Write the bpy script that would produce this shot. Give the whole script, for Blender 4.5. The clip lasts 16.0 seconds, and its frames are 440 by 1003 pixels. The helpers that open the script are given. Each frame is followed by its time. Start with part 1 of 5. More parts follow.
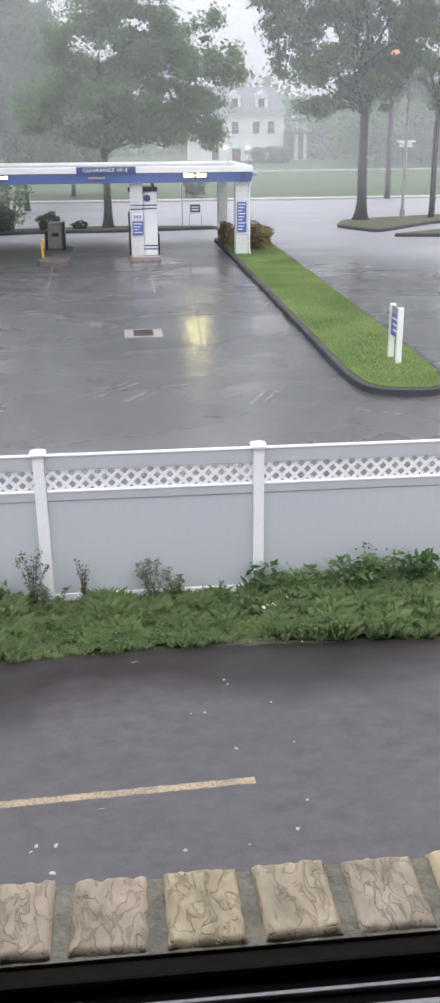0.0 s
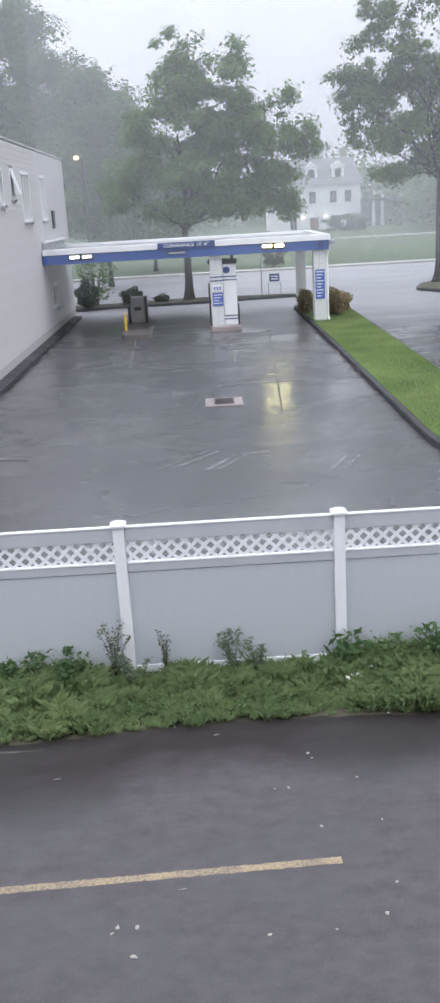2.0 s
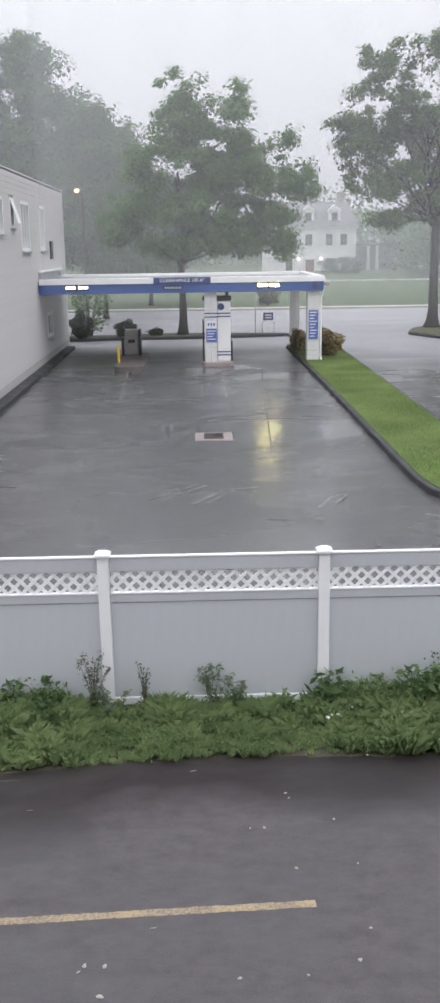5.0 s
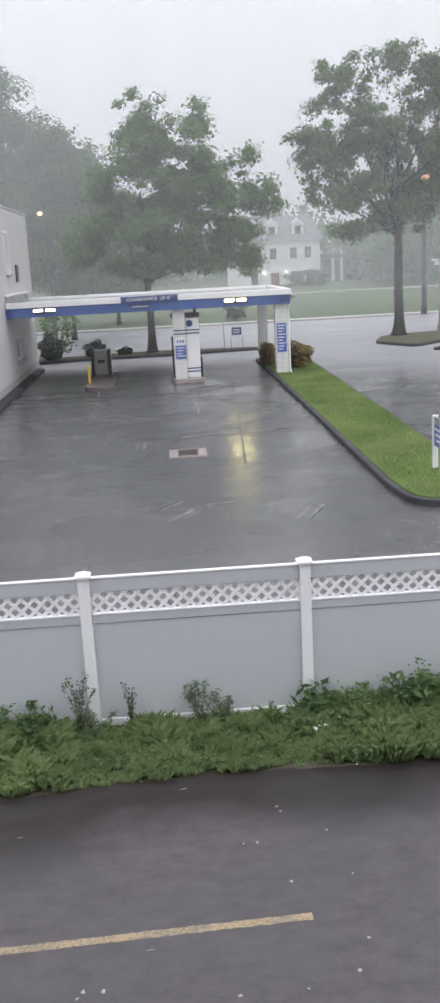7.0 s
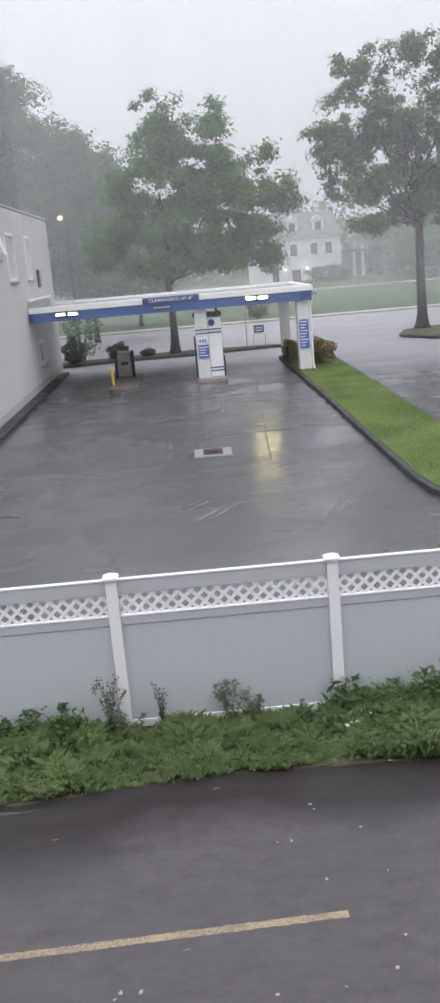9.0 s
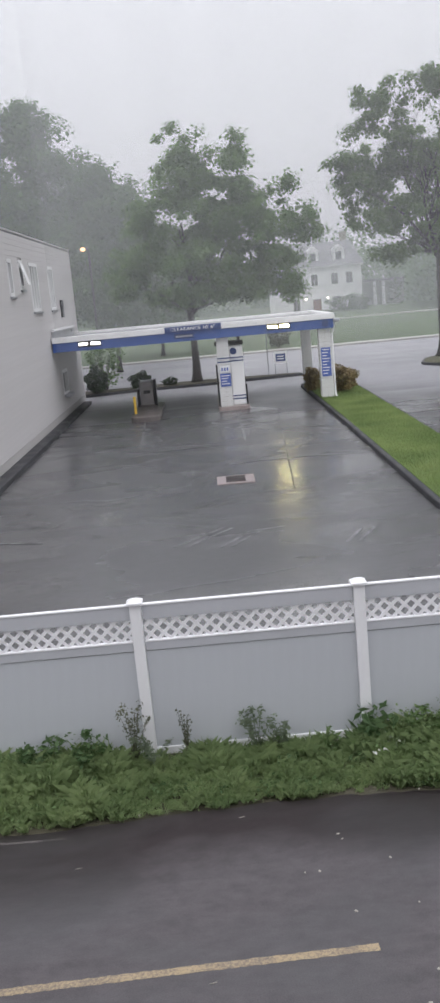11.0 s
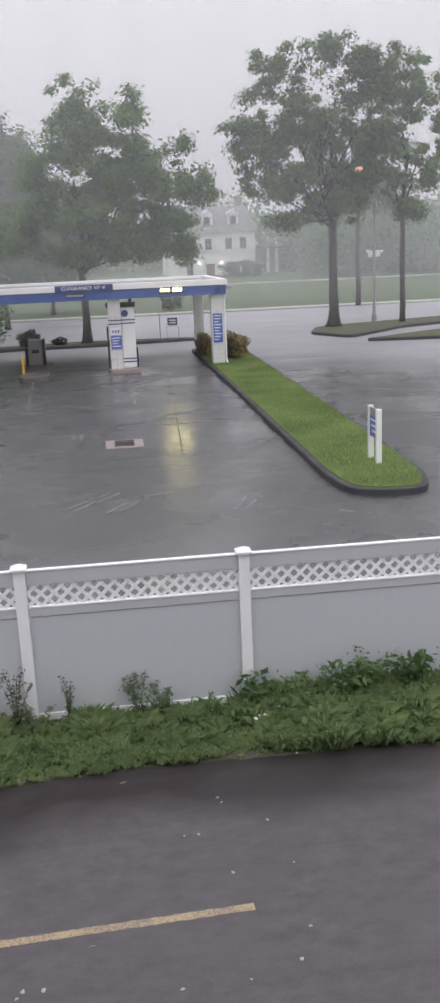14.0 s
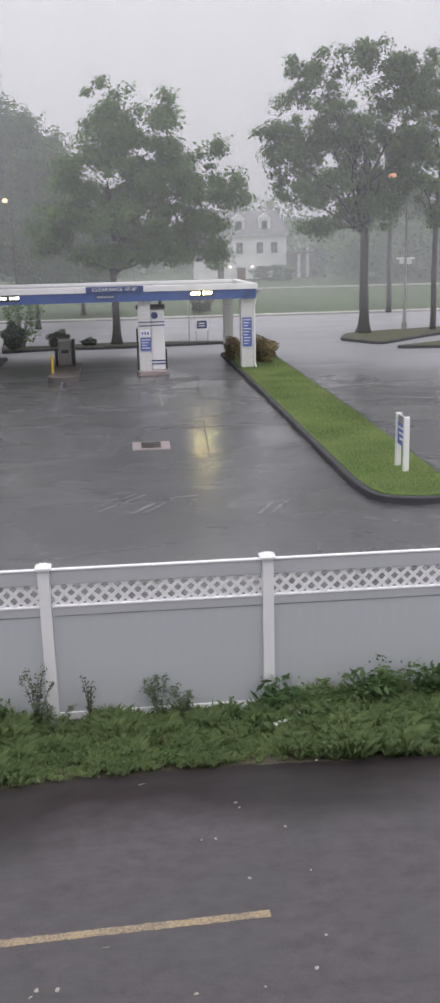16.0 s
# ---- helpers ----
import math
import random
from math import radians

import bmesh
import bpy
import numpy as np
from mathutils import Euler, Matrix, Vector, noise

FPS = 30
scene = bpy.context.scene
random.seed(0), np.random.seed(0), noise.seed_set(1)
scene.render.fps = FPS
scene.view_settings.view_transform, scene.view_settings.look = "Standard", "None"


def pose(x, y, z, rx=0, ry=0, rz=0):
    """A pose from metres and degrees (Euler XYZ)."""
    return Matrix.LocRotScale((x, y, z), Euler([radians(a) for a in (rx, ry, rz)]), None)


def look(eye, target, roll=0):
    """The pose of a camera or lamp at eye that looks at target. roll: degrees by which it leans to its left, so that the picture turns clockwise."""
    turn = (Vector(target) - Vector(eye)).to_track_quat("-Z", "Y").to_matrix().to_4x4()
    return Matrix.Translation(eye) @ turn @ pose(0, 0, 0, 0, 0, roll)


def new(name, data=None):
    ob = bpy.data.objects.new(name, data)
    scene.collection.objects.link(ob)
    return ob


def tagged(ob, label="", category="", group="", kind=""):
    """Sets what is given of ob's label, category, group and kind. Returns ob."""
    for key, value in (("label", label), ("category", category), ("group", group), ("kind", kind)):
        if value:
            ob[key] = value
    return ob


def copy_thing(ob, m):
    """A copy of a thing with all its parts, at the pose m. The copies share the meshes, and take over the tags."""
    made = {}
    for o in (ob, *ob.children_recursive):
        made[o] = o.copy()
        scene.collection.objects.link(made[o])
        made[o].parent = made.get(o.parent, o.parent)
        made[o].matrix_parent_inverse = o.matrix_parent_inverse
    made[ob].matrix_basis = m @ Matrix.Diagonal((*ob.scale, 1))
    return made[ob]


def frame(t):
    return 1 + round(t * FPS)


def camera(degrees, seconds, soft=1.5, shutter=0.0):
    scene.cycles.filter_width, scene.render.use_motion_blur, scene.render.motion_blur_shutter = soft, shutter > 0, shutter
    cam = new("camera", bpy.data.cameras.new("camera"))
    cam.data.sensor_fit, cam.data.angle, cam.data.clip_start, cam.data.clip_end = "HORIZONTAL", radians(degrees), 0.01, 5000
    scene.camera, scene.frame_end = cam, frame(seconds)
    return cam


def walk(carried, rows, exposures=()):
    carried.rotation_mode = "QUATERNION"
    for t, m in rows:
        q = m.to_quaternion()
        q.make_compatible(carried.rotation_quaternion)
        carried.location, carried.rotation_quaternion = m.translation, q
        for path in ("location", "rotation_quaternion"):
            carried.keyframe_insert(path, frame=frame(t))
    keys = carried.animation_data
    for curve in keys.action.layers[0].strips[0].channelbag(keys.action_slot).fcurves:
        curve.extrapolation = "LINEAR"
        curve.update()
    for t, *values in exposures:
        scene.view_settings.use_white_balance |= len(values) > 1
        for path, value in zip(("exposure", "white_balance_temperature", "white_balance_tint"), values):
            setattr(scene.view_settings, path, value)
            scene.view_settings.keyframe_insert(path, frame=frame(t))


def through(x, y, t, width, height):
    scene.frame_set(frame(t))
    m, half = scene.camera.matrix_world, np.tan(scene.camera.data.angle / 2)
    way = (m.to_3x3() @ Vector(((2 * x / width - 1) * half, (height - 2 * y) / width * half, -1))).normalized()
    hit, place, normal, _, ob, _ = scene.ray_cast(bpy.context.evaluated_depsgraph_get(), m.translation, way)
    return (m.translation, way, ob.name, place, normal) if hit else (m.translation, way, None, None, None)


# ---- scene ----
cam = camera(25.6, 16.0, soft=3.1)
PATH = [
    (0, (0.005, -0.186, 5.143), (0.187, 1.674, 4.431), -0.5),
    (0.5, (0.022, -0.186, 5.151), (0.193, 1.679, 4.45), -1.6),
    (1, (0.059, -0.16, 5.2), (0.202, 1.714, 4.515), -2.9),
    (1.5, (0.074, -0.131, 5.177), (0.089, 1.773, 4.562), -3.4),
    (2, (0.076, -0.114, 5.156), (0.089, 1.8, 4.576), -3.3),
    (2.5, (0.067, -0.095, 5.139), (0.083, 1.82, 4.562), -3.3),
    (3, (0.072, -0.09, 5.121), (0.085, 1.825, 4.545), -3.5),
    (5.5, (0.067, -0.096, 5.133), (0.115, 1.843, 4.642), -0.5),
    (6, (0.065, -0.105, 5.125), (0.129, 1.835, 4.645), -1.4),
    (6.5, (0.074, -0.1, 5.128), (0.158, 1.84, 4.647), -2.1),
    (7, (0.051, -0.102, 5.135), (0.146, 1.836, 4.654), -3.0),
    (7.5, (0.073, -0.094, 5.132), (0.165, 1.845, 4.652), -3.4),
    (8, (0.078, -0.091, 5.126), (0.159, 1.849, 4.647), -4.1),
    (8.5, (0.077, -0.086, 5.127), (0.136, 1.855, 4.648), -4.4),
    (9, (0.071, -0.09, 5.13), (0.11, 1.851, 4.65), -4.9),
    (11.5, (0.023, -0.019, 5.051), (0.019, 1.939, 4.641), -5.1),
    (12, (0.049, -0.022, 5.123), (0.046, 1.936, 4.713), -4.9),
    (12.5, (0.026, -0.072, 5.141), (0.196, 1.87, 4.693), -3.2),
    (13, (0.032, -0.033, 5.123), (0.252, 1.895, 4.64), -2.8),
    (13.5, (0.041, -0.038, 5.112), (0.264, 1.885, 4.611), -2.9),
    (14, (0.044, -0.028, 5.108), (0.267, 1.894, 4.603), -2.5),
    (14.5, (0.033, -0.022, 5.112), (0.24, 1.903, 4.607), -2.3),
    (15, (0.039, -0.034, 5.123), (0.232, 1.892, 4.617), -2.2),
    (15.5, (0.042, -0.033, 5.115), (0.224, 1.894, 4.612), -2.0),
    (16, (0.034, -0.014, 5.109), (0.207, 1.915, 4.613), -1.4),
]
walk(cam, [(t, look(eye, target, roll)) for t, eye, target, roll in PATH],
     [(0, 0.58, 6300, 10), (1.0, 0.60, 6200, 10), (1.5, 0.44, 6050, 10), (2.0, 0.42, 6050, 10), (3.0, 0.42, 6150, 10), (5.5, 0.25, 6400, 10), (9.0, 0.21, 6350, 10),
      (11.3, 0.01, 6400, 11), (12.0, -0.03, 6400, 11), (12.6, 0.05, 6450, 12), (14.5, 0.01, 6500, 13), (16.0, -0.03, 6500, 13)])

# ---------- world and light: overcast, heavy rain ----------
world = bpy.data.worlds.new("overcast")
scene.world = world
world.use_nodes = True
wn, wl = world.node_tree.nodes, world.node_tree.links
sky = wn.new("ShaderNodeTexSky")
sky.sky_type, sky.sun_disc = "NISHITA", False
sky.sun_elevation, sky.sun_rotation = radians(50), radians(200)
sky.air_density, sky.dust_density = 2.0, 6.0
grey = wn.new("ShaderNodeHueSaturation")
grey.inputs["Saturation"].default_value = 0.12
grey.inputs["Value"].default_value = 0.10
cover = wn.new("ShaderNodeMixRGB")
cover.inputs["Fac"].default_value = 0.9
wc, wsep, wramp = wn.new("ShaderNodeTexCoord"), wn.new("ShaderNodeSeparateXYZ"), wn.new("ShaderNodeValToRGB")
wl.new(wc.outputs["Generated"], wsep.inputs[0])
wl.new(wsep.outputs["Z"], wramp.inputs["Fac"])
wramp.color_ramp.elements[0].position, wramp.color_ramp.elements[1].position = 0.0, 1.0
wramp.color_ramp.elements[0].color, wramp.color_ramp.elements[1].color = (0.57, 0.57, 0.605, 1), (2.1, 2.1, 2.2, 1)
wl.new(wramp.outputs["Color"], cover.inputs["Color2"])
wl.new(sky.outputs[0], grey.inputs["Color"])
wl.new(grey.outputs[0], cover.inputs["Color1"])
wl.new(cover.outputs[0], wn["Background"].inputs["Color"])
wn["Background"].inputs["Strength"].default_value = 1.0
sun = new("sun", bpy.data.lights.new("sun", "SUN"))
sun.data.energy, sun.data.angle, sun.data.color = 0.5, radians(40), (1.0, 0.97, 0.93)
sun.matrix_world = look((0, 0, 40), (-6, 14, 0))


# ---------- materials ----------
def mat(name, base, rough=0.6, metal=0.0, spec=0.5, var=0.25, scale=3.0, fine=60.0, bump=0.15, coat=0.0, dist=0.01, island=0.0, stretch=(1, 1, 1)):
    """A surface with stains at one scale and grain at another, and fine relief."""
    m = bpy.data.materials.new(name)
    m.use_nodes = True
    n, l = m.node_tree.nodes, m.node_tree.links
    p = n["Principled BSDF"]
    p.inputs["Metallic"].default_value = metal
    p.inputs["Specular IOR Level"].default_value = spec
    p.inputs["Coat Weight"].default_value = coat
    p.inputs["Coat Roughness"].default_value = 0.08
    co = n.new("ShaderNodeTexCoord")
    mp = n.new("ShaderNodeMapping")
    mp.inputs["Scale"].default_value = stretch
    l.new(co.outputs["Object"], mp.inputs["Vector"])
    big, small = n.new("ShaderNodeTexNoise"), n.new("ShaderNodeTexNoise")
    big.inputs["Scale"].default_value, big.inputs["Detail"].default_value = scale, 5
    small.inputs["Scale"].default_value, small.inputs["Detail"].default_value = fine, 4
    for t in (big, small):
        l.new(mp.outputs[0], t.inputs["Vector"])
    add = n.new("ShaderNodeMath")
    add.operation = "MULTIPLY_ADD"
    add.inputs[1].default_value = 0.35
    l.new(small.outputs["Fac"], add.inputs[0])
    l.new(big.outputs["Fac"], add.inputs[2])
    if island:
        geo, obi = n.new("ShaderNodeNewGeometry"), n.new("ShaderNodeObjectInfo")
        ra = n.new("ShaderNodeMath")
        ra.operation = "ADD"
        l.new(geo.outputs["Random Per Island"], ra.inputs[0])
        l.new(obi.outputs["Random"], ra.inputs[1])
        fr = n.new("ShaderNodeMath")
        fr.operation = "FRACT"
        l.new(ra.outputs[0], fr.inputs[0])
        ad = n.new("ShaderNodeMath")
        ad.operation = "MULTIPLY_ADD"
        ad.inputs[1].default_value = island
        l.new(fr.outputs[0], ad.inputs[0])
        l.new(add.outputs[0], ad.inputs[2])
        top = ad
    else:
        top = add
    ramp = n.new("ShaderNodeValToRGB")
    ramp.color_ramp.elements[0].position, ramp.color_ramp.elements[1].position = 0.35, 1.0 + island
    ramp.color_ramp.elements[0].color = (*[c * (1 - var) for c in base], 1)
    ramp.color_ramp.elements[1].color = (*[min(1, c * (1 + var)) for c in base], 1)
    l.new(top.outputs[0], ramp.inputs["Fac"])
    l.new(ramp.outputs["Color"], p.inputs["Base Color"])
    rr = n.new("ShaderNodeMapRange")
    rr.inputs["From Min"].default_value, rr.inputs["From Max"].default_value = 0.3, 0.7
    rr.inputs["To Min"].default_value, rr.inputs["To Max"].default_value = max(0.02, rough * 0.75), min(1, rough * 1.25)
    l.new(big.outputs["Fac"], rr.inputs["Value"])
    l.new(rr.outputs[0], p.inputs["Roughness"])
    if bump:
        b = n.new("ShaderNodeBump")
        b.inputs["Strength"].default_value, b.inputs["Distance"].default_value = bump, dist
        l.new(small.outputs["Fac"], b.inputs["Height"])
        l.new(b.outputs[0], p.inputs["Normal"])
    return m


def wet_asphalt(name, base, dry, wet, patch=0.25, ripple=0.12, tint=(1, 1, 1), coat_dry=0.25, stain=None, edge=0.10, spec=0.3, film=1.42, pale=None):
    """Asphalt with water standing in uneven patches: the film is a clear coat that is smooth in the puddles."""
    m = bpy.data.materials.new(name)
    m.use_nodes = True
    n, l = m.node_tree.nodes, m.node_tree.links
    p = n["Principled BSDF"]
    co = n.new("ShaderNodeTexCoord")
    mp = n.new("ShaderNodeMapping")
    mp.inputs["Scale"].default_value = (0.6, 1, 1)
    l.new(co.outputs["Object"], mp.inputs["Vector"])
    big, mid, small, wave = [n.new("ShaderNodeTexNoise") for _ in range(4)]
    for t, s, d in ((big, patch, 8), (mid, 6.5, 9), (small, 140, 3), (wave, 9, 3)):
        t.inputs["Scale"].default_value, t.inputs["Detail"].default_value = s, d
        l.new(mp.outputs[0], t.inputs["Vector"])
    big.inputs["Distortion"].default_value = 0.6
    mid.inputs["Roughness"].default_value = 0.72
    pud = n.new("ShaderNodeMapRange")
    pud.inputs["From Min"].default_value, pud.inputs["From Max"].default_value = 0.5 - edge, 0.5 + edge
    l.new(big.outputs["Fac"], pud.inputs["Value"])
    mixf = n.new("ShaderNodeMath")
    mixf.operation = "MULTIPLY_ADD"
    mixf.inputs[1].default_value = 0.5
    l.new(mid.outputs["Fac"], mixf.inputs[0])
    gr = n.new("ShaderNodeMath")
    gr.operation = "MULTIPLY"
    gr.inputs[1].default_value = 0.5
    l.new(small.outputs["Fac"], gr.inputs[0])
    l.new(gr.outputs[0], mixf.inputs[2])
    ramp = n.new("ShaderNodeValToRGB")
    ramp.color_ramp.elements[0].position, ramp.color_ramp.elements[1].position = 0.36, 0.64
    ramp.color_ramp.elements[0].color = (*[base * 0.6 * c for c in tint], 1)
    ramp.color_ramp.elements[1].color = (*[base * 1.38 * c for c in tint], 1)
    l.new(mixf.outputs[0], ramp.inputs["Fac"])
    dark = n.new("ShaderNodeMixRGB")
    dark.blend_type = "MULTIPLY"
    dark.inputs["Color2"].default_value = (0.7, 0.7, 0.72, 1)
    l.new(pud.outputs[0], dark.inputs["Fac"])
    l.new(ramp.outputs["Color"], dark.inputs["Color1"])
    last = dark
    # pale: sky reflected by the distant wet surface, painted into the base colour
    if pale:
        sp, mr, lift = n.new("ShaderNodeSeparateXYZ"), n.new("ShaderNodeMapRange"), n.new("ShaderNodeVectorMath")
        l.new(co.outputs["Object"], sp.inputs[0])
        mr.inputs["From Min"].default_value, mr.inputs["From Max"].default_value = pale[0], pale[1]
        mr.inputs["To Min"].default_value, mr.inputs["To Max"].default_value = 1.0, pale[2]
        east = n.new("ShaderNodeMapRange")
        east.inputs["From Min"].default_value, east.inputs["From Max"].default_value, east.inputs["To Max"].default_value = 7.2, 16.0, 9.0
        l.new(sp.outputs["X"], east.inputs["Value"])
        # worn: y plus an eastward lift, the ramp of the painted sky sheen
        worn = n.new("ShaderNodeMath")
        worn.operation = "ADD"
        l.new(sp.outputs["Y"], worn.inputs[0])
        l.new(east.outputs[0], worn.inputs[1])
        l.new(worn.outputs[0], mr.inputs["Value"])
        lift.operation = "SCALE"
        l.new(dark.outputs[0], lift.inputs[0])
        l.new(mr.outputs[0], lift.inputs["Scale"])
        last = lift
    if stain:
        sp, ed, mr, st = n.new("ShaderNodeSeparateXYZ"), n.new("ShaderNodeMath"), n.new("ShaderNodeMapRange"), n.new("ShaderNodeMixRGB")
        l.new(co.outputs["Object"], sp.inputs[0])
        ed.operation = "MULTIPLY_ADD"
        ed.inputs[1].default_value = 1.7
        l.new(big.outputs["Fac"], ed.inputs[0])
        skew = n.new("ShaderNodeMath")
        skew.operation = "MULTIPLY_ADD"
        skew.inputs[1].default_value = -0.12
        l.new(sp.outputs["X"], skew.inputs[0])
        l.new(sp.outputs["Y"], skew.inputs[2])
        l.new(skew.outputs[0], ed.inputs[2])
        mr.inputs["From Min"].default_value, mr.inputs["From Max"].default_value = stain, stain + 0.75
        l.new(ed.outputs[0], mr.inputs["Value"])
        st.blend_type = "MULTIPLY"
        st.inputs["Color2"].default_value = (0.27, 0.21, 0.21, 1)
        l.new(mr.outputs[0], st.inputs["Fac"])
        l.new(dark.outputs[0], st.inputs["Color1"])
        last = st
    l.new(last.outputs[0], p.inputs["Base Color"])
    p.inputs["Roughness"].default_value = 0.7
    p.inputs["Specular IOR Level"].default_value = spec
    cr = n.new("ShaderNodeMapRange")
    cr.inputs["To Min"].default_value, cr.inputs["To Max"].default_value = dry, wet
    l.new(pud.outputs[0], cr.inputs["Value"])
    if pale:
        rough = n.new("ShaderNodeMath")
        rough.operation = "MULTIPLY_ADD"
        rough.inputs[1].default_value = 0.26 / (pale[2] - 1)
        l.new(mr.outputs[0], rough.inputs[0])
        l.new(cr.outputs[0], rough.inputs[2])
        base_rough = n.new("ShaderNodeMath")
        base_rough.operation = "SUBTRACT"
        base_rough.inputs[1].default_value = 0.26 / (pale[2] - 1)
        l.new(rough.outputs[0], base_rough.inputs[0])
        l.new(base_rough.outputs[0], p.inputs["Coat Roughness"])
    else:
        l.new(cr.outputs[0], p.inputs["Coat Roughness"])
    cw = n.new("ShaderNodeMapRange")
    cw.inputs["To Min"].default_value, cw.inputs["To Max"].default_value = coat_dry, 1.0
    l.new(pud.outputs[0], cw.inputs["Value"])
    l.new(cw.outputs[0], p.inputs["Coat Weight"])
    p.inputs["Coat IOR"].default_value = film
    b = n.new("ShaderNodeBump")
    b.inputs["Strength"].default_value, b.inputs["Distance"].default_value = 0.4, 0.004
    l.new(small.outputs["Fac"], b.inputs["Height"])
    l.new(b.outputs[0], p.inputs["Normal"])
    b2 = n.new("ShaderNodeBump")
    b2.inputs["Strength"].default_value, b2.inputs["Distance"].default_value = ripple, 0.01
    l.new(wave.outputs["Fac"], b2.inputs["Height"])
    l.new(b2.outputs[0], p.inputs["Coat Normal"])
    return m


def leaf_mat(name, dark, light, through=0.35, clump=0.9, single=0.4):
    """Leaves: the green drifts from clump to clump and a little from leaf to leaf; some light passes through."""
    m = bpy.data.materials.new(name)
    m.use_nodes = True
    n, l = m.node_tree.nodes, m.node_tree.links
    p = n["Principled BSDF"]
    geo, co, no = n.new("ShaderNodeNewGeometry"), n.new("ShaderNodeTexCoord"), n.new("ShaderNodeTexNoise")
    no.inputs["Scale"].default_value, no.inputs["Detail"].default_value = clump, 3
    l.new(co.outputs["Object"], no.inputs["Vector"])
    drift = n.new("ShaderNodeMapRange")
    drift.inputs["From Min"].default_value, drift.inputs["From Max"].default_value = 0.3, 0.7
    drift.inputs["To Max"].default_value = 1 - single
    l.new(no.outputs["Fac"], drift.inputs["Value"])
    mix = n.new("ShaderNodeMath")
    mix.operation = "MULTIPLY_ADD"
    mix.inputs[1].default_value = single
    l.new(geo.outputs["Random Per Island"], mix.inputs[0])
    l.new(drift.outputs[0], mix.inputs[2])
    ramp = n.new("ShaderNodeValToRGB")
    ramp.color_ramp.elements[0].color, ramp.color_ramp.elements[1].color = (*dark, 1), (*light, 1)
    l.new(mix.outputs[0], ramp.inputs["Fac"])
    l.new(ramp.outputs["Color"], p.inputs["Base Color"])
    p.inputs["Roughness"].default_value = 0.6
    p.inputs["Specular IOR Level"].default_value = 0.25
    tr = n.new("ShaderNodeBsdfTranslucent")
    l.new(ramp.outputs["Color"], tr.inputs["Color"])
    mx = n.new("ShaderNodeMixShader")
    mx.inputs["Fac"].default_value = through
    l.new(p.outputs[0], mx.inputs[1])
    l.new(tr.outputs[0], mx.inputs[2])
    l.new(mx.outputs[0], n["Material Output"].inputs["Surface"])
    return m


def glow_mat(name, color, strength):
    m = bpy.data.materials.new(name)
    m.use_nodes = True
    p = m.node_tree.nodes["Principled BSDF"]
    p.inputs["Base Color"].default_value = (*color, 1)
    p.inputs["Emission Color"].default_value = (*color, 1)
    p.inputs["Emission Strength"].default_value = strength
    return m


def glass_mat(name, base=(0.02, 0.025, 0.03), rough=0.05):
    m = bpy.data.materials.new(name)
    m.use_nodes = True
    p = m.node_tree.nodes["Principled BSDF"]
    p.inputs["Base Color"].default_value = (*base, 1)
    p.inputs["Roughness"].default_value = rough
    p.inputs["IOR"].default_value = 1.5
    return m


def worn_paint(name, paint, ground, worn, film=0.3):
    """Road paint rubbed through to the asphalt in specks and patches. worn: how much of it is gone, 0 to 1."""
    m = bpy.data.materials.new(name)
    m.use_nodes = True
    n, l = m.node_tree.nodes, m.node_tree.links
    p = n["Principled BSDF"]
    p.inputs["Roughness"].default_value = 0.6
    p.inputs["Specular IOR Level"].default_value = 0.3
    p.inputs["Coat Weight"].default_value, p.inputs["Coat Roughness"].default_value, p.inputs["Coat IOR"].default_value = film, 0.27, 1.42
    co = n.new("ShaderNodeTexCoord")
    fine, wide = n.new("ShaderNodeTexNoise"), n.new("ShaderNodeTexNoise")
    fine.inputs["Scale"].default_value, fine.inputs["Detail"].default_value, fine.inputs["Roughness"].default_value = 34, 8, 0.75
    wide.inputs["Scale"].default_value, wide.inputs["Detail"].default_value = 2.2, 3
    for t in (fine, wide):
        l.new(co.outputs["Object"], t.inputs["Vector"])
    s = n.new("ShaderNodeMath")
    s.operation = "MULTIPLY_ADD"
    s.inputs[1].default_value = 0.5
    l.new(wide.outputs["Fac"], s.inputs[0])
    l.new(fine.outputs["Fac"], s.inputs[2])
    ramp = n.new("ShaderNodeValToRGB")
    ramp.color_ramp.elements[0].position, ramp.color_ramp.elements[1].position = 0.34 + 0.52 * worn, 0.54 + 0.52 * worn
    ramp.color_ramp.elements[0].color, ramp.color_ramp.elements[1].color = (*ground, 1), (*paint, 1)
    l.new(s.outputs[0], ramp.inputs["Fac"])
    l.new(ramp.outputs["Color"], p.inputs["Base Color"])
    return m


